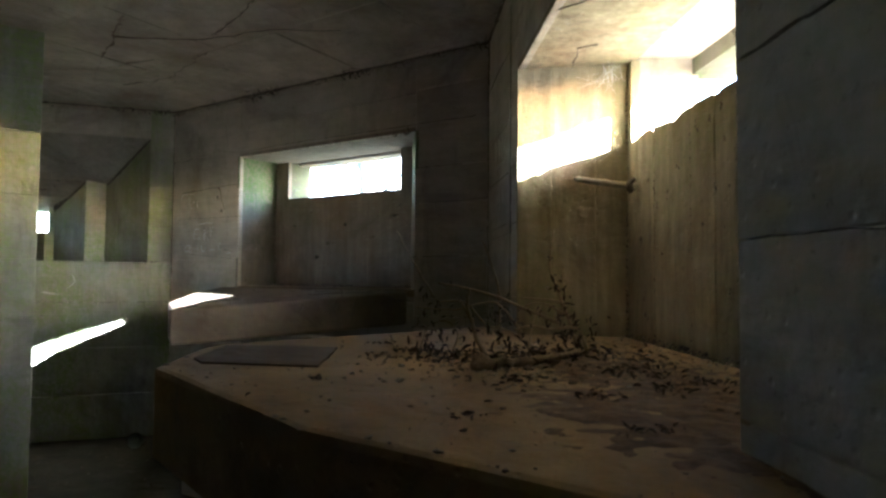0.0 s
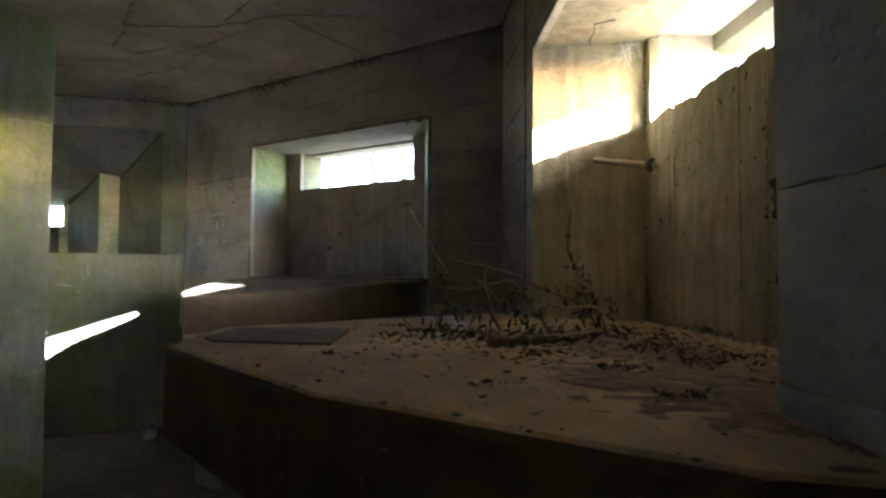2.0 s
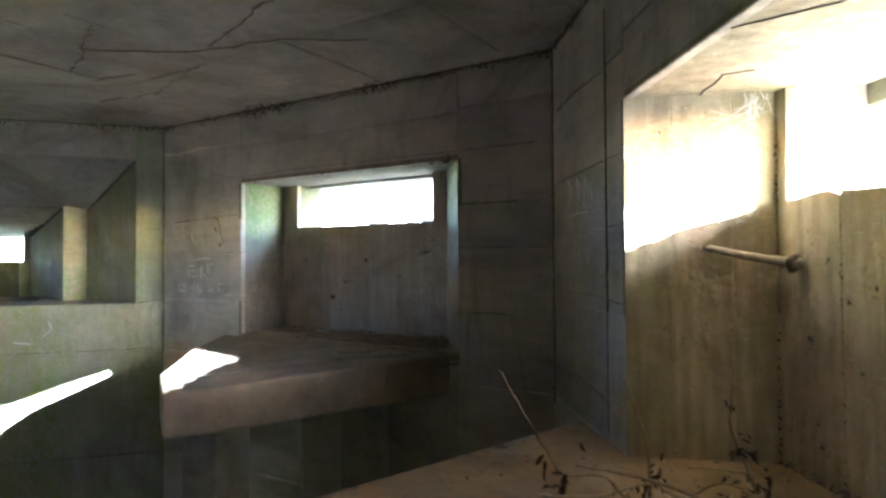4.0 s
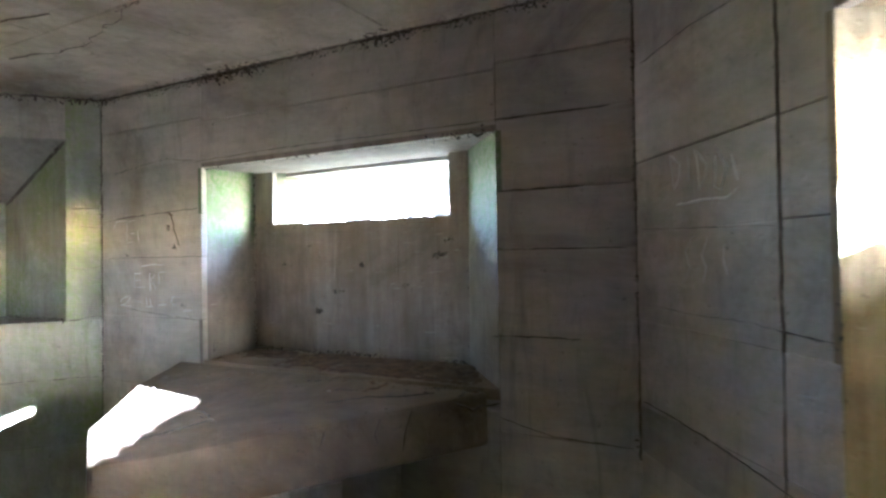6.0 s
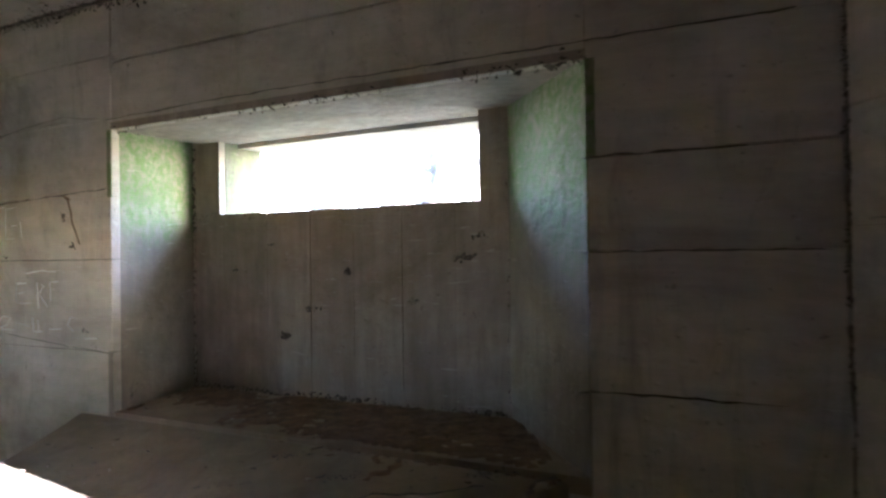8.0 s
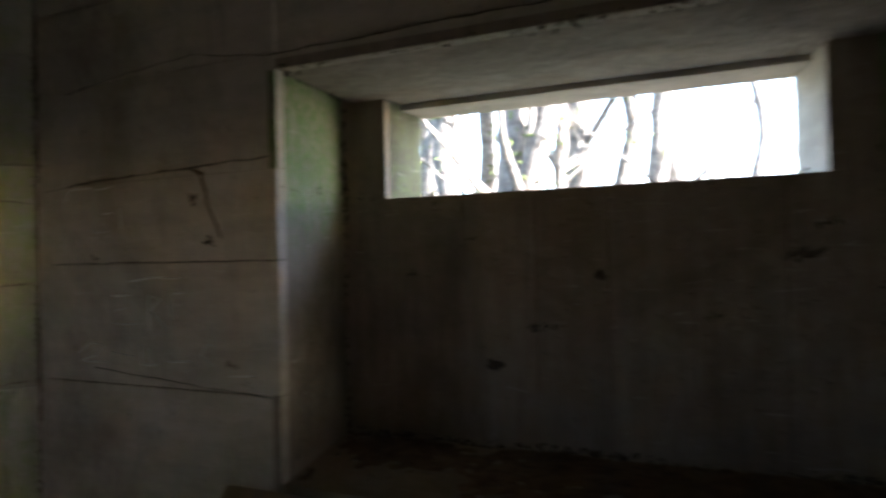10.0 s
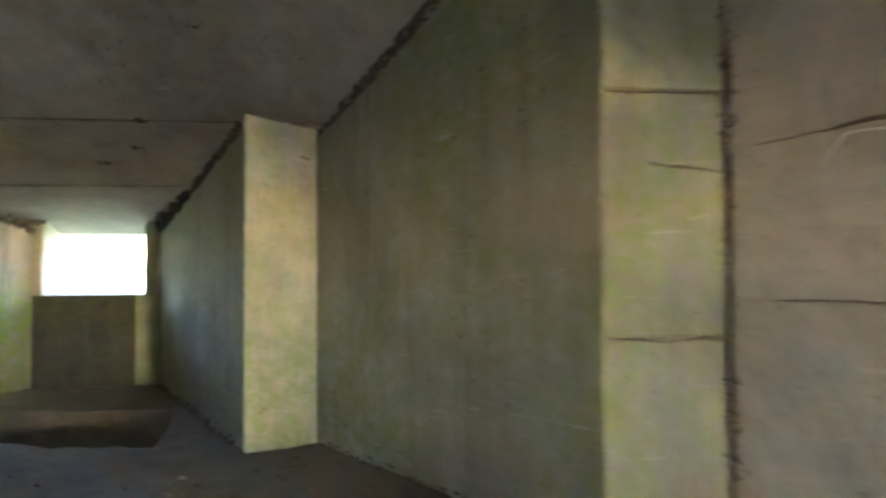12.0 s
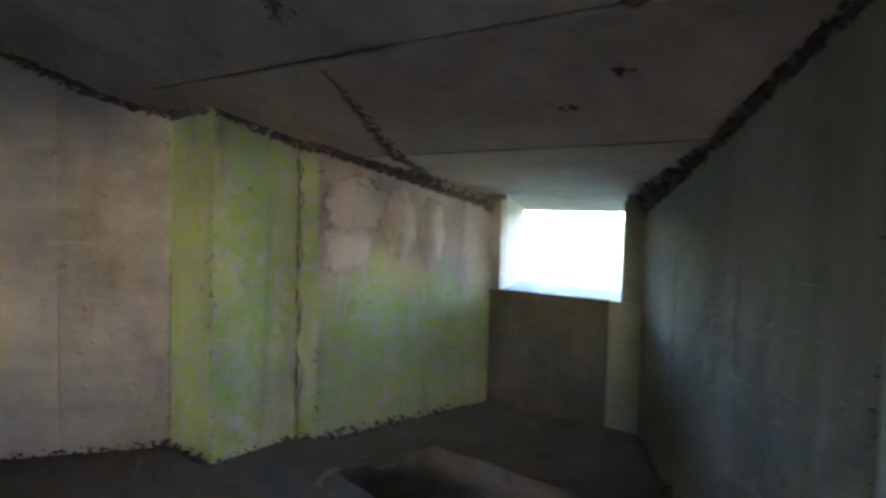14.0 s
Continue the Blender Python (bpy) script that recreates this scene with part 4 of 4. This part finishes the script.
    for x, y in zip(rings, rings[1:]):
        for k in range(sides):
            bm.faces.new((x[k], x[(k + 1) % sides], y[(k + 1) % sides], y[k]))
    bm.faces.new(rings[0][::-1])
    bm.faces.new(rings[-1])


def smooth_line(pts, steps=5, wobble=0.003):
    out = []
    pts = [Vector(p) for p in pts]
    for i in range(len(pts) - 1):
        p0, p1, p2, p3 = pts[max(i - 1, 0)], pts[i], pts[i + 1], pts[min(i + 2, len(pts) - 1)]
        for k in range(steps):
            t = k / steps
            out.append(0.5 * ((2 * p1) + (p2 - p0) * t + (2 * p0 - 5 * p1 + 4 * p2 - p3) * t * t + (3 * p1 - p0 - 3 * p2 + p3) * t ** 3) + noise.noise_vector(p1 * 30 + Vector((k, i, 0))) * wobble)
    out.append(pts[-1])
    return out


def leaf(bm, at, size, turn):
    """One shrivelled leaf: a bent, folded blade with thickness."""
    u = turn @ Vector((1, 0, 0))
    v = turn @ Vector((0, 1, 0))
    w = turn @ Vector((0, 0, 1))
    spine = [(-1.0, 0.02, 0.0), (-0.4, 0.3, 0.22), (0.25, 0.34, 0.36), (1.0, 0.03, 0.05)]
    up, dn = [], []
    for s, half, lift in spine:
        for sgn in (-1, 0, 1):
            p = at + u * s * size + v * sgn * half * size * random.uniform(0.7, 1.1) + w * (lift * size * (1 if sgn else 0.3) * random.uniform(0.6, 1.4))
            up.append(bm.verts.new(p + w * 0.0008))
            dn.append(bm.verts.new(p - w * 0.0008))
    for i in range(3):
        for k in range(2):
            q = (i * 3 + k, i * 3 + k + 1, i * 3 + k + 4, i * 3 + k + 3)
            bm.faces.new([up[j] for j in q])
            bm.faces.new([dn[j] for j in q[::-1]])


def random_turn():
    return Euler((random.uniform(-0.6, 0.6), random.uniform(-0.6, 0.6), random.uniform(0, 6.28))).to_matrix()


weed = empty("dead_plant", "dried brown weed with bare stems and shrivelled leaves", "dead plant", at=(0.68, 3.0, T1))
wm = Matrix.Translation((-0.68, -3.0, -0.9))  # the plant is laid out over a base at 0.9
STEMS = [
    (((0.628, 2.894, 0.905), (0.598, 2.89, 0.962), (0.576, 2.887, 1.039), (0.582, 2.888, 1.078)), 0.006, 0.003),
    (((0.59, 2.889, 1.0), (0.565, 2.89, 1.04), (0.555, 2.892, 1.05)), 0.005, 0.003),
    (((0.487, 3.026, 1.091), (0.569, 3.038, 1.074), (0.641, 3.048, 1.053), (0.798, 3.07, 0.988)), 0.0025, 0.0045),
    (((0.359, 3.109, 1.232), (0.39, 3.113, 1.174), (0.443, 3.121, 1.083), (0.476, 3.125, 1.038), (0.548, 3.135, 1.035), (0.62, 3.14, 0.95)), 0.0018, 0.0035),
    (((0.418, 3.067, 1.026), (0.523, 3.081, 1.018), (0.632, 3.097, 1.038), (0.7, 3.1, 0.96)), 0.002, 0.004),
    (((0.591, 3.192, 1.207), (0.614, 3.195, 1.147), (0.638, 3.199, 1.053), (0.638, 3.199, 0.915)), 0.0018, 0.004),
    (((0.789, 3.169, 1.235), (0.779, 3.168, 1.13), (0.806, 3.172, 1.053), (0.829, 3.175, 0.992), (0.852, 3.178, 0.915)), 0.002, 0.006),
    (((0.699, 3.157, 1.05), (0.76, 3.165, 1.046), (0.822, 3.174, 1.035)), 0.002, 0.004),
    (((0.683, 3.054, 0.97), (0.726, 3.06, 0.981), (0.777, 3.067, 0.974), (0.842, 3.076, 0.974), (0.87, 3.1, 0.92)), 0.003, 0.005),
    (((0.691, 3.105, 1.016), (0.735, 3.111, 1.038), (0.773, 3.117, 1.031), (0.83, 3.13, 1.0)), 0.002, 0.003),
    (((0.43, 3.1, 0.91), (0.45, 3.11, 0.97), (0.5, 3.12, 0.985), (0.53, 3.1, 0.95), (0.52, 3.08, 0.91)), 0.002, 0.003),
    (((0.72, 2.99, 0.93), (0.73, 3.05, 0.99), (0.75, 3.08, 1.03)), 0.003, 0.002),
]
for pts, r0, r1 in STEMS:
    bm = bmesh.new()
    tube(bm, smooth_line(pts), r0, r1)
    bm.transform(wm)
    part("stem", bm, M_STEM, weed, smooth=True)
for c, n, spread in (((0.64, 3.19, 1.0), 14, 0.018), ((0.455, 3.115, 1.04), 9, 0.016), ((0.5, 3.08, 0.93), 22, 0.04), ((0.82, 3.16, 0.99), 22, 0.02), ((0.8, 3.16, 1.08), 9, 0.014), ((0.66, 2.9, 0.915), 26, 0.04), ((0.82, 3.06, 0.915), 30, 0.05),
                     ((0.78, 3.17, 1.16), 3, 0.008), ((0.56, 2.98, 0.92), 18, 0.045), ((0.75, 3.05, 0.92), 16, 0.045), ((0.845, 3.13, 0.94), 18, 0.03), ((0.43, 3.12, 0.93), 14, 0.03)):
    bm = bmesh.new()
    for i in range(int(n * 1.5)):
        p = Vector(c) + Vector((random.gauss(0, spread), random.gauss(0, spread), random.gauss(0, spread * 1.3)))
        p.z = max(p.z, 0.908)
        leaf(bm, p, random.uniform(0.006, 0.015), Euler((random.uniform(-1.6, 1.6), random.uniform(-1.6, 1.6), random.uniform(0, 6))).to_matrix())
    bm.transform(wm)
    tagged(part("leaf_cluster", bm, M_DEADLEAF, weed, "shrivelled dark leaves"), kind="stuff")

root = empty("root_stump", "short gnarled root lying on the concrete table", "root", at=(0.72, 2.93, T1))
rm = Matrix.Translation((-0.72, -2.93, -0.9))
bm = bmesh.new()
tube(bm, smooth_line(((0.60, 2.80, 0.911), (0.66, 2.85, 0.914), (0.74, 2.93, 0.911), (0.81, 3.02, 0.913), (0.85, 3.1, 0.91)), 6, 0.006), 0.013, 0.009, 9)
bm.transform(rm)
part("root_body", bm, M_ROOT, root, smooth=True)
bm = bmesh.new()
bmesh.ops.create_icosphere(bm, subdivisions=3, radius=0.024)
for v in bm.verts:
    v.co *= 1 + 0.35 * noise.noise(v.co * 40)
    v.co.z *= 0.8
bm.transform(rm @ Matrix.Translation((0.615, 2.83, 0.918)))
part("knot", bm, M_ROOT, root, "pale broken knot", smooth=True)

bm = bmesh.new()
bar = smooth_line((W1(0.945, R1D + 0.01, 1.443), W1(0.9, 0.31, 1.455), W1(0.845, 0.235, 1.475), W1(0.80, 0.2, 1.487)), 5, 0.002)
tube(bm, bar, 0.0125, 0.009, 9)
tagged(obj("wooden_stick", bm, M_STICK, smooth=True), "pale broken stick wedged across the recess corner", "stick")
bm = bmesh.new()
tube(bm, smooth_line((W1(0.935, R1D - 0.02, 1.43), W1(0.945, R1D - 0.03, 1.45), W1(0.95, R1D - 0.012, 1.465)), 4), 0.014, 0.006, 7)
tagged(obj("mud_nest", bm, M_CRACK, smooth=True), "dark clump of dirt on the recess wall", "dirt clump")


def inside(ring, x, y):
    hit = False
    for p, q in zip(ring, ring[1:] + ring[:1]):
        if (p[1] > y) != (q[1] > y) and x < (q[0] - p[0]) * (y - p[1]) / (q[1] - p[1]) + p[0]:
            hit = not hit
    return hit


def litter(name, label, ring, height, n_leaf, n_crumb, centre=None, spread=0.5):
    xs_, ys_ = [p[0] for p in ring], [p[1] for p in ring]
    lf, cr = bmesh.new(), bmesh.new()
    for i in range(n_leaf + n_crumb):
        for _ in range(30):
            if centre and random.random() < 0.65:
                x, y = random.gauss(centre[0], spread), random.gauss(centre[1], spread)
            else:
                x, y = random.uniform(min(xs_), max(xs_)), random.uniform(min(ys_), max(ys_))
            if inside(ring, x, y):
                break
        else:
            continue
        z = height(x, y)
        if i < n_leaf:
            leaf(lf, Vector((x, y, z + 0.004)), random.uniform(0.002, 0.0035) + 0.006 * random.random() ** 3, random_turn())
        else:
            r = 0.0008 + 0.004 * random.random() ** 5
            made = bmesh.ops.create_icosphere(cr, subdivisions=1, radius=r, matrix=Matrix.Translation((x, y, z + r * 0.4)) @ Matrix.Diagonal((random.uniform(0.8, 2.2), random.uniform(0.7, 1.3), 0.6, 1)))
            for v in made["verts"]:
                v.co += Vector((random.uniform(-1, 1), random.uniform(-1, 1), random.uniform(-0.5, 0.6))) * r * 0.5
    tagged(obj(name + "_leaves", lf, M_DEADLEAF), "scattered dry brown leaf scraps " + label, "leaf litter", kind="stuff")
    tagged(obj(name + "_crumbs", cr, M_CRUMB), "loose crumbs of dirt and plaster " + label, "rubble", kind="stuff")


litter("table_litter", "on the concrete table", ring1, lambda x, y: T1, 110, 2600, (0.76, 2.95), 0.19)
litter("corner_litter", "heaped along the recess wall", [W1(0.9, R1D - 0.02), W1(0.9, 0.12), W1(2.1, 0.05), W1(2.1, R1D - 0.02)], lambda x, y: T1, 130, 300)
litter("second_table_litter", "on the second table", ring2, top2, 25, 160)
litter("recess_litter", "in the recess under the slit", [W2(0.75, 0.05), W2(2.0, 0.05), W2(1.84, 0.36), W2(0.68, 0.36)], lambda x, y: R2Z - 0.004, 60, 150)
litter("shelf_litter", "on the dusty shelf", [W3(0.2, 0.02), W3(0.62, 0.53), W3(1.9, 0.53), W3(2.3, 0.02)], lambda x, y: SH3, 90, 800)
litter("floor_litter", "on the dark floor", [Vector((-2.6, 3.6)), Vector((-0.3, 2.2)), Vector((-0.4, 4.6)), Vector((-1.9, 5.4))], lambda x, y: 0.008, 160, 420)

for x, y, r in ((0.93, 2.78, 0.03), (0.97, 2.62, 0.026), (0.83, 2.52, 0.02), (1.0, 3.0, 0.03), (0.87, 2.3, 0.018), (0.62, 2.35, 0.014), (0.3, 2.62, 0.012), (0.5, 2.93, 0.03), (0.58, 3.02, 0.036),
                (0.68, 2.98, 0.04), (0.44, 3.06, 0.026), (0.76, 2.9, 0.026), (0.36, 2.95, 0.018), (0.9, 3.1, 0.03), (0.96, 2.88, 0.022), (0.3, 3.25, 0.016), (0.74, 3.12, 0.034), (1.06, 2.7, 0.024), (0.7, 2.66, 0.02)):
    bm = bmesh.new()
    for i in range(22):
        leaf(bm, Vector((x + random.gauss(0, r * 1.2), y + random.gauss(0, r), T1 + 0.004 + abs(random.gauss(0, r * 0.25)))), random.uniform(0.2, 0.5) * r, Euler((random.gauss(0, 0.35), random.gauss(0, 0.35), random.uniform(0, 6))).to_matrix())
    tagged(obj("leaf_clump", bm, M_DEADLEAF), "small dark clump of rotted leaves on the table", "dead leaves", group="clumps on the table", kind="stuff")


# ---- soil lying on the tables and the shelf ----
def soil(name, label, ring, height, spots, x0, y0, x1, y1, level=0.0, step=0.012):
    """A thin ragged layer of soil: a low relief that dips under the table top where there is none."""
    bm = bmesh.new()
    nx, ny = int((x1 - x0) / step), int((y1 - y0) / step)
    keep = {}
    for i in range(nx + 1):
        for j in range(ny + 1):
            x, y = x0 + i * step, y0 + j * step
            if not inside(ring, x, y):
                continue
            m = level - 0.55
            for sx, sy, r, w in spots:
                m += w * math.exp(-((x - sx) ** 2 + (y - sy) ** 2) / (r * r))
            p = Vector((x, y, 0))
            m += 0.4 * noise.noise(p * 4.5) + 0.35 * noise.noise(p * 13) + 0.5 * noise.noise(p * 37)
            keep[i, j] = bm.verts.new((x, y, height(x, y) + max(-0.006, min(0.006, 0.009 * m))))
    for (i, j), v in keep.items():
        q = [keep.get(k) for k in ((i, j), (i + 1, j), (i + 1, j + 1), (i, j + 1))]
        if None not in q and max(k.co.z - height(k.co.x, k.co.y) for k in q) > -0.001:
            bm.faces.new(q)
    tagged(obj(name, bm, M_SOIL, smooth=True), label, "soil", kind="stuff")


soil("table_soil", "dry brown soil spread over the concrete table", ring1, lambda x, y: T1, ((1.0, 2.55, 0.3, 0.75), (1.1, 2.2, 0.3, 0.8), (1.0, 2.95, 0.22, 0.6), (0.72, 3.0, 0.2, 0.42), (0.85, 3.25, 0.2, 0.4)), -0.3, 2.0, 1.35, 3.9)
soil("second_table_soil", "dark soil gathered at the back of the second table", ring2, lambda x, y: top2(x, y), ((-0.1, 4.85, 0.25, 0.6), (-0.5, 4.98, 0.25, 0.45), (0.1, 4.7, 0.15, 0.5)), -1.3, 4.1, 0.2, 5.3, -0.16)
soil("recess_soil", "dark soil along the foot of the recess wall", [W2(0.73, 0.01), W2(2.08, 0.01), W2(1.86, 0.37), W2(0.66, 0.37)], lambda x, y: R2Z - 0.001, ((-0.8, 5.45, 0.35, 0.5), (-0.3, 5.2, 0.35, 0.6), (-0.05, 5.0, 0.3, 0.6)), -1.3, 4.6, 0.4, 5.7)

# ---- plastic cup on the floor ----
cup = empty("plastic_cup", "crumpled clear plastic cup lying on the floor", "cup", at=(-1.8, 5.2, 0.0))
bm = bmesh.new()
prof = [(0.0, 0.0), (0.034, 0.0), (0.036, 0.004), (0.047, 0.12), (0.047, 0.123), (0.045, 0.12), (0.034, 0.006), (0.0, 0.004)]
seg = 24
rings = [[bm.verts.new((r * math.cos(2 * math.pi * k / seg) * (1 + 0.1 * math.sin(3 * k + z * 60)), r * math.sin(2 * math.pi * k / seg), z)) for k in range(seg)] for r, z in prof]
for a, c in zip(rings, rings[1:]):
    for k in range(seg):
        bm.faces.new((a[k], a[(k + 1) % seg], c[(k + 1) % seg], c[k]))
bmesh.ops.remove_doubles(bm, verts=bm.verts, dist=0.0004)
bm.transform(pose(0, 0, 0.05, 78, 0, 40))
part("cup_body", bm, M_CUP, cup, smooth=True)
bm = bmesh.new()
pts = [Vector((0.048 * math.cos(2 * math.pi * k / 24), 0.048 * math.sin(2 * math.pi * k / 24), 0.123)) for k in range(25)]
tube(bm, pts, 0.002, 0.002, 5)
bm.transform(pose(0, 0, 0.05, 78, 0, 40))
part("rim", bm, M_CUP, cup, "rolled rim")

# ---- cobwebs in the recess corner ----
bm = bmesh.new()
for i in range(26):
    a = W1(0.86 + random.uniform(-0.03, 0.02), R1D - random.uniform(0.01, 0.1), R1TOP - random.uniform(0.0, 0.02))
    c = W1(0.82 + random.uniform(-0.02, 0.14), R1D - random.uniform(0.0, 0.2), R1TOP - random.uniform(0.03, 0.12))
    mid = (a + c) * 0.5 + Vector((0, 0, -random.uniform(0.0, 0.03)))
    tube(bm, smooth_line((a, mid, c), 4, 0.002), random.uniform(0.0005, 0.0016), 0.0004, 4)
tagged(obj("cobweb", bm, M_WEB), "dusty pale cobweb hanging under the soffit", "cobweb")

# ---- trees outside the slit of wall 2 ----
def tree(base, lean, height, r, seed, ivy=0):
    rnd = random.Random(seed)
    t = empty("tree", "bare grey tree trunk with mossy bark outside" if not ivy else "leaning mossy tree trunk with ivy outside", "tree", group="trees outside", at=(base[0], base[1], -0.25))
    m = Matrix.Translation((-base[0], -base[1], 0.25))
    b0 = Vector((base[0], base[1], -0.3))
    top = b0 + Vector((lean[0], lean[1], height))
    pts = [b0.lerp(top, i / 7) + Vector((rnd.gauss(0, 0.06), rnd.gauss(0, 0.06), 0)) * (0 if i == 0 else 1) for i in range(8)]
    line = smooth_line(pts, 5, 0.02)
    bm = bmesh.new()
    tube(bm, line, r, r * 0.4, 10)
    bm.transform(m)
    part("trunk", bm, M_BARK, t, smooth=True)
    for k in range(6):
        p = line[rnd.randrange(8, len(line) - 2)]
        d = Vector((rnd.gauss(0, 1), rnd.gauss(0, 1), rnd.uniform(0.2, 1.3))).normalized()
        ln = rnd.uniform(0.5, 1.4)
        q = [p, p + d * ln * 0.4 + Vector((0, 0, 0.08)), p + d * ln + Vector((rnd.gauss(0, 0.15), rnd.gauss(0, 0.15), 0.2))]
        bm = bmesh.new()
        tube(bm, smooth_line(q, 4, 0.015), r * rnd.uniform(0.15, 0.4), 0.006, 6)
        bm.transform(m)
        limb = part("branch", bm, M_BARK, t, "bare branch", smooth=True)
        for _ in range(3):
            e = q[1].lerp(q[2], rnd.random())
            bm = bmesh.new()
            tube(bm, smooth_line((e, e + Vector((rnd.gauss(0, 0.2), rnd.gauss(0, 0.2), rnd.uniform(0, 0.4)))), 3, 0.01), 0.007, 0.003, 5)
            bm.transform(m)
            part("twig", bm, M_BARK, limb, smooth=True)
    bm = bmesh.new()
    for k in range(90 + ivy):
        p = line[rnd.randrange(6, len(line))]
        d = Vector((rnd.gauss(0, 1), rnd.gauss(0, 1), rnd.gauss(0, 0.5))).normalized()
        far = r * rnd.uniform(0.9, 1.3) if rnd.random() < 0.6 else rnd.uniform(0.15, 0.7)
        leaf(bm, p + d * far, rnd.uniform(0.012, 0.035), Euler((rnd.uniform(-1.5, 1.5), rnd.uniform(-1.5, 1.5), rnd.uniform(0, 6))).to_matrix())
    bm.transform(m)
    tagged(part("leaves", bm, M_IVY, t, "sparse moss and ivy leaves"), kind="stuff")


for k, (s, d, ls, h, r, ivy) in enumerate(((0.1, 2.0, 0.9, 4.6, 0.11, 260), (0.2, 3.2, -0.5, 5.0, 0.1, 60), (0.62, 2.9, 0.15, 5.2, 0.17, 160), (0.95, 3.4, 0.1, 5.0, 0.1, 120), (1.25, 2.6, 0.06, 4.8, 0.085, 20),
                                           (1.5, 3.0, -0.2, 5.0, 0.075, 20), (1.75, 2.4, 0.2, 4.4, 0.045, 10), (2.3, 3.3, 0.1, 5.2, 0.06, 20), (-0.7, 3.6, -0.2, 5.4, 0.16, 90), (-1.4, 4.5, 0.3, 5.2, 0.14, 60), (2.9, 4.2, 0.5, 4.6, 0.08, 20), (-0.2, 4.6, 0.1, 5.4, 0.12, 40),
                                           (-0.45, 1.9, 0.25, 5.0, 0.12, 120), (0.36, 2.2, 0.12, 5.0, 0.15, 240), (-0.1, 2.7, -0.1, 5.0, 0.13, 150), (-1.1, 2.8, 0.1, 5.0, 0.12, 60), (0.8, 2.3, -0.12, 4.8, 0.06, 30))):
    p, q = W2(s, OUT2 + d), W2(s + ls, OUT2 + d + 0.1)
    tree((p.x, p.y), (q.x - p.x, q.y - p.y), h, r, 40 + k, ivy)

# ---- breaks in the second table's screed ----
F0 = ring2[4]
FD = (ring2[5] - F0).normalized()
FN = Vector((FD.y, -FD.x, 0))


def on_front(s, z):
    p = F0 + FD * s
    return Vector((p.x, p.y, z)) + FN * 0.004


inv2 = Matrix.Translation((-table2.location.x, -table2.location.y, 0))
for line, w in ((((0.72, 1.02), (0.70, 0.97), (0.69, 0.9)), 0.003), (((0.86, 1.03), (0.93, 1.0), (1.05, 1.01)), 0.005), (((0.62, 1.01), (0.6, 0.96), (0.61, 0.93)), 0.0025), (((0.45, 0.99), (0.43, 0.93)), 0.004)):
    bm = bmesh.new()
    ridge(bm, [on_front(s, z) for s, z in line], FN, w, 0.002, 0.9)
    bm.transform(inv2)
    part("crack", bm, M_CRACK, table2)


for line, w in ((((-0.88, 4.58), (-0.8, 4.55), (-0.74, 4.475), (-0.8, 4.42), (-0.86, 4.36), (-0.95, 4.3)), 0.0045), (((-0.42, 4.6), (-0.3, 4.64), (-0.17, 4.63), (-0.05, 4.66)), 0.003), (((0.0, 4.6), (0.03, 4.66), (0.1, 4.68)), 0.006)):
    bm = bmesh.new()
    rough_line = []
    for p, q in zip(line, line[1:]):
        for i in range(5):
            k = i / 5
            rough_line.append((p[0] + (q[0] - p[0]) * k + random.gauss(0, 0.004), p[1] + (q[1] - p[1]) * k + random.gauss(0, 0.004)))
    ridge(bm, [Vector((x, y, top2(x, y) + 0.002)) for x, y in rough_line], Vector((0, 0, 1)), w, 0.002, 0.95)
    bm.transform(inv2)
    part("crack", bm, M_CRACK, table2)
for x, y, n, wd in ((-0.36, 4.73, 60, 0.02), (-0.62, 4.72, 24, 0.012), (-0.2, 4.8, 40, 0.02), (0.0, 4.78, 30, 0.014), (-0.06, 4.7, 36, 0.016), (-0.5, 4.86, 20, 0.012)):
    dirt_part([Vector((x - 0.06, y - 0.01, top2(x, y) + 0.003)), Vector((x + 0.06, y + 0.015, top2(x, y) + 0.003))], Vector((0, 0, 1)), n, wd, 0.005, wall2, "dirt_stain")
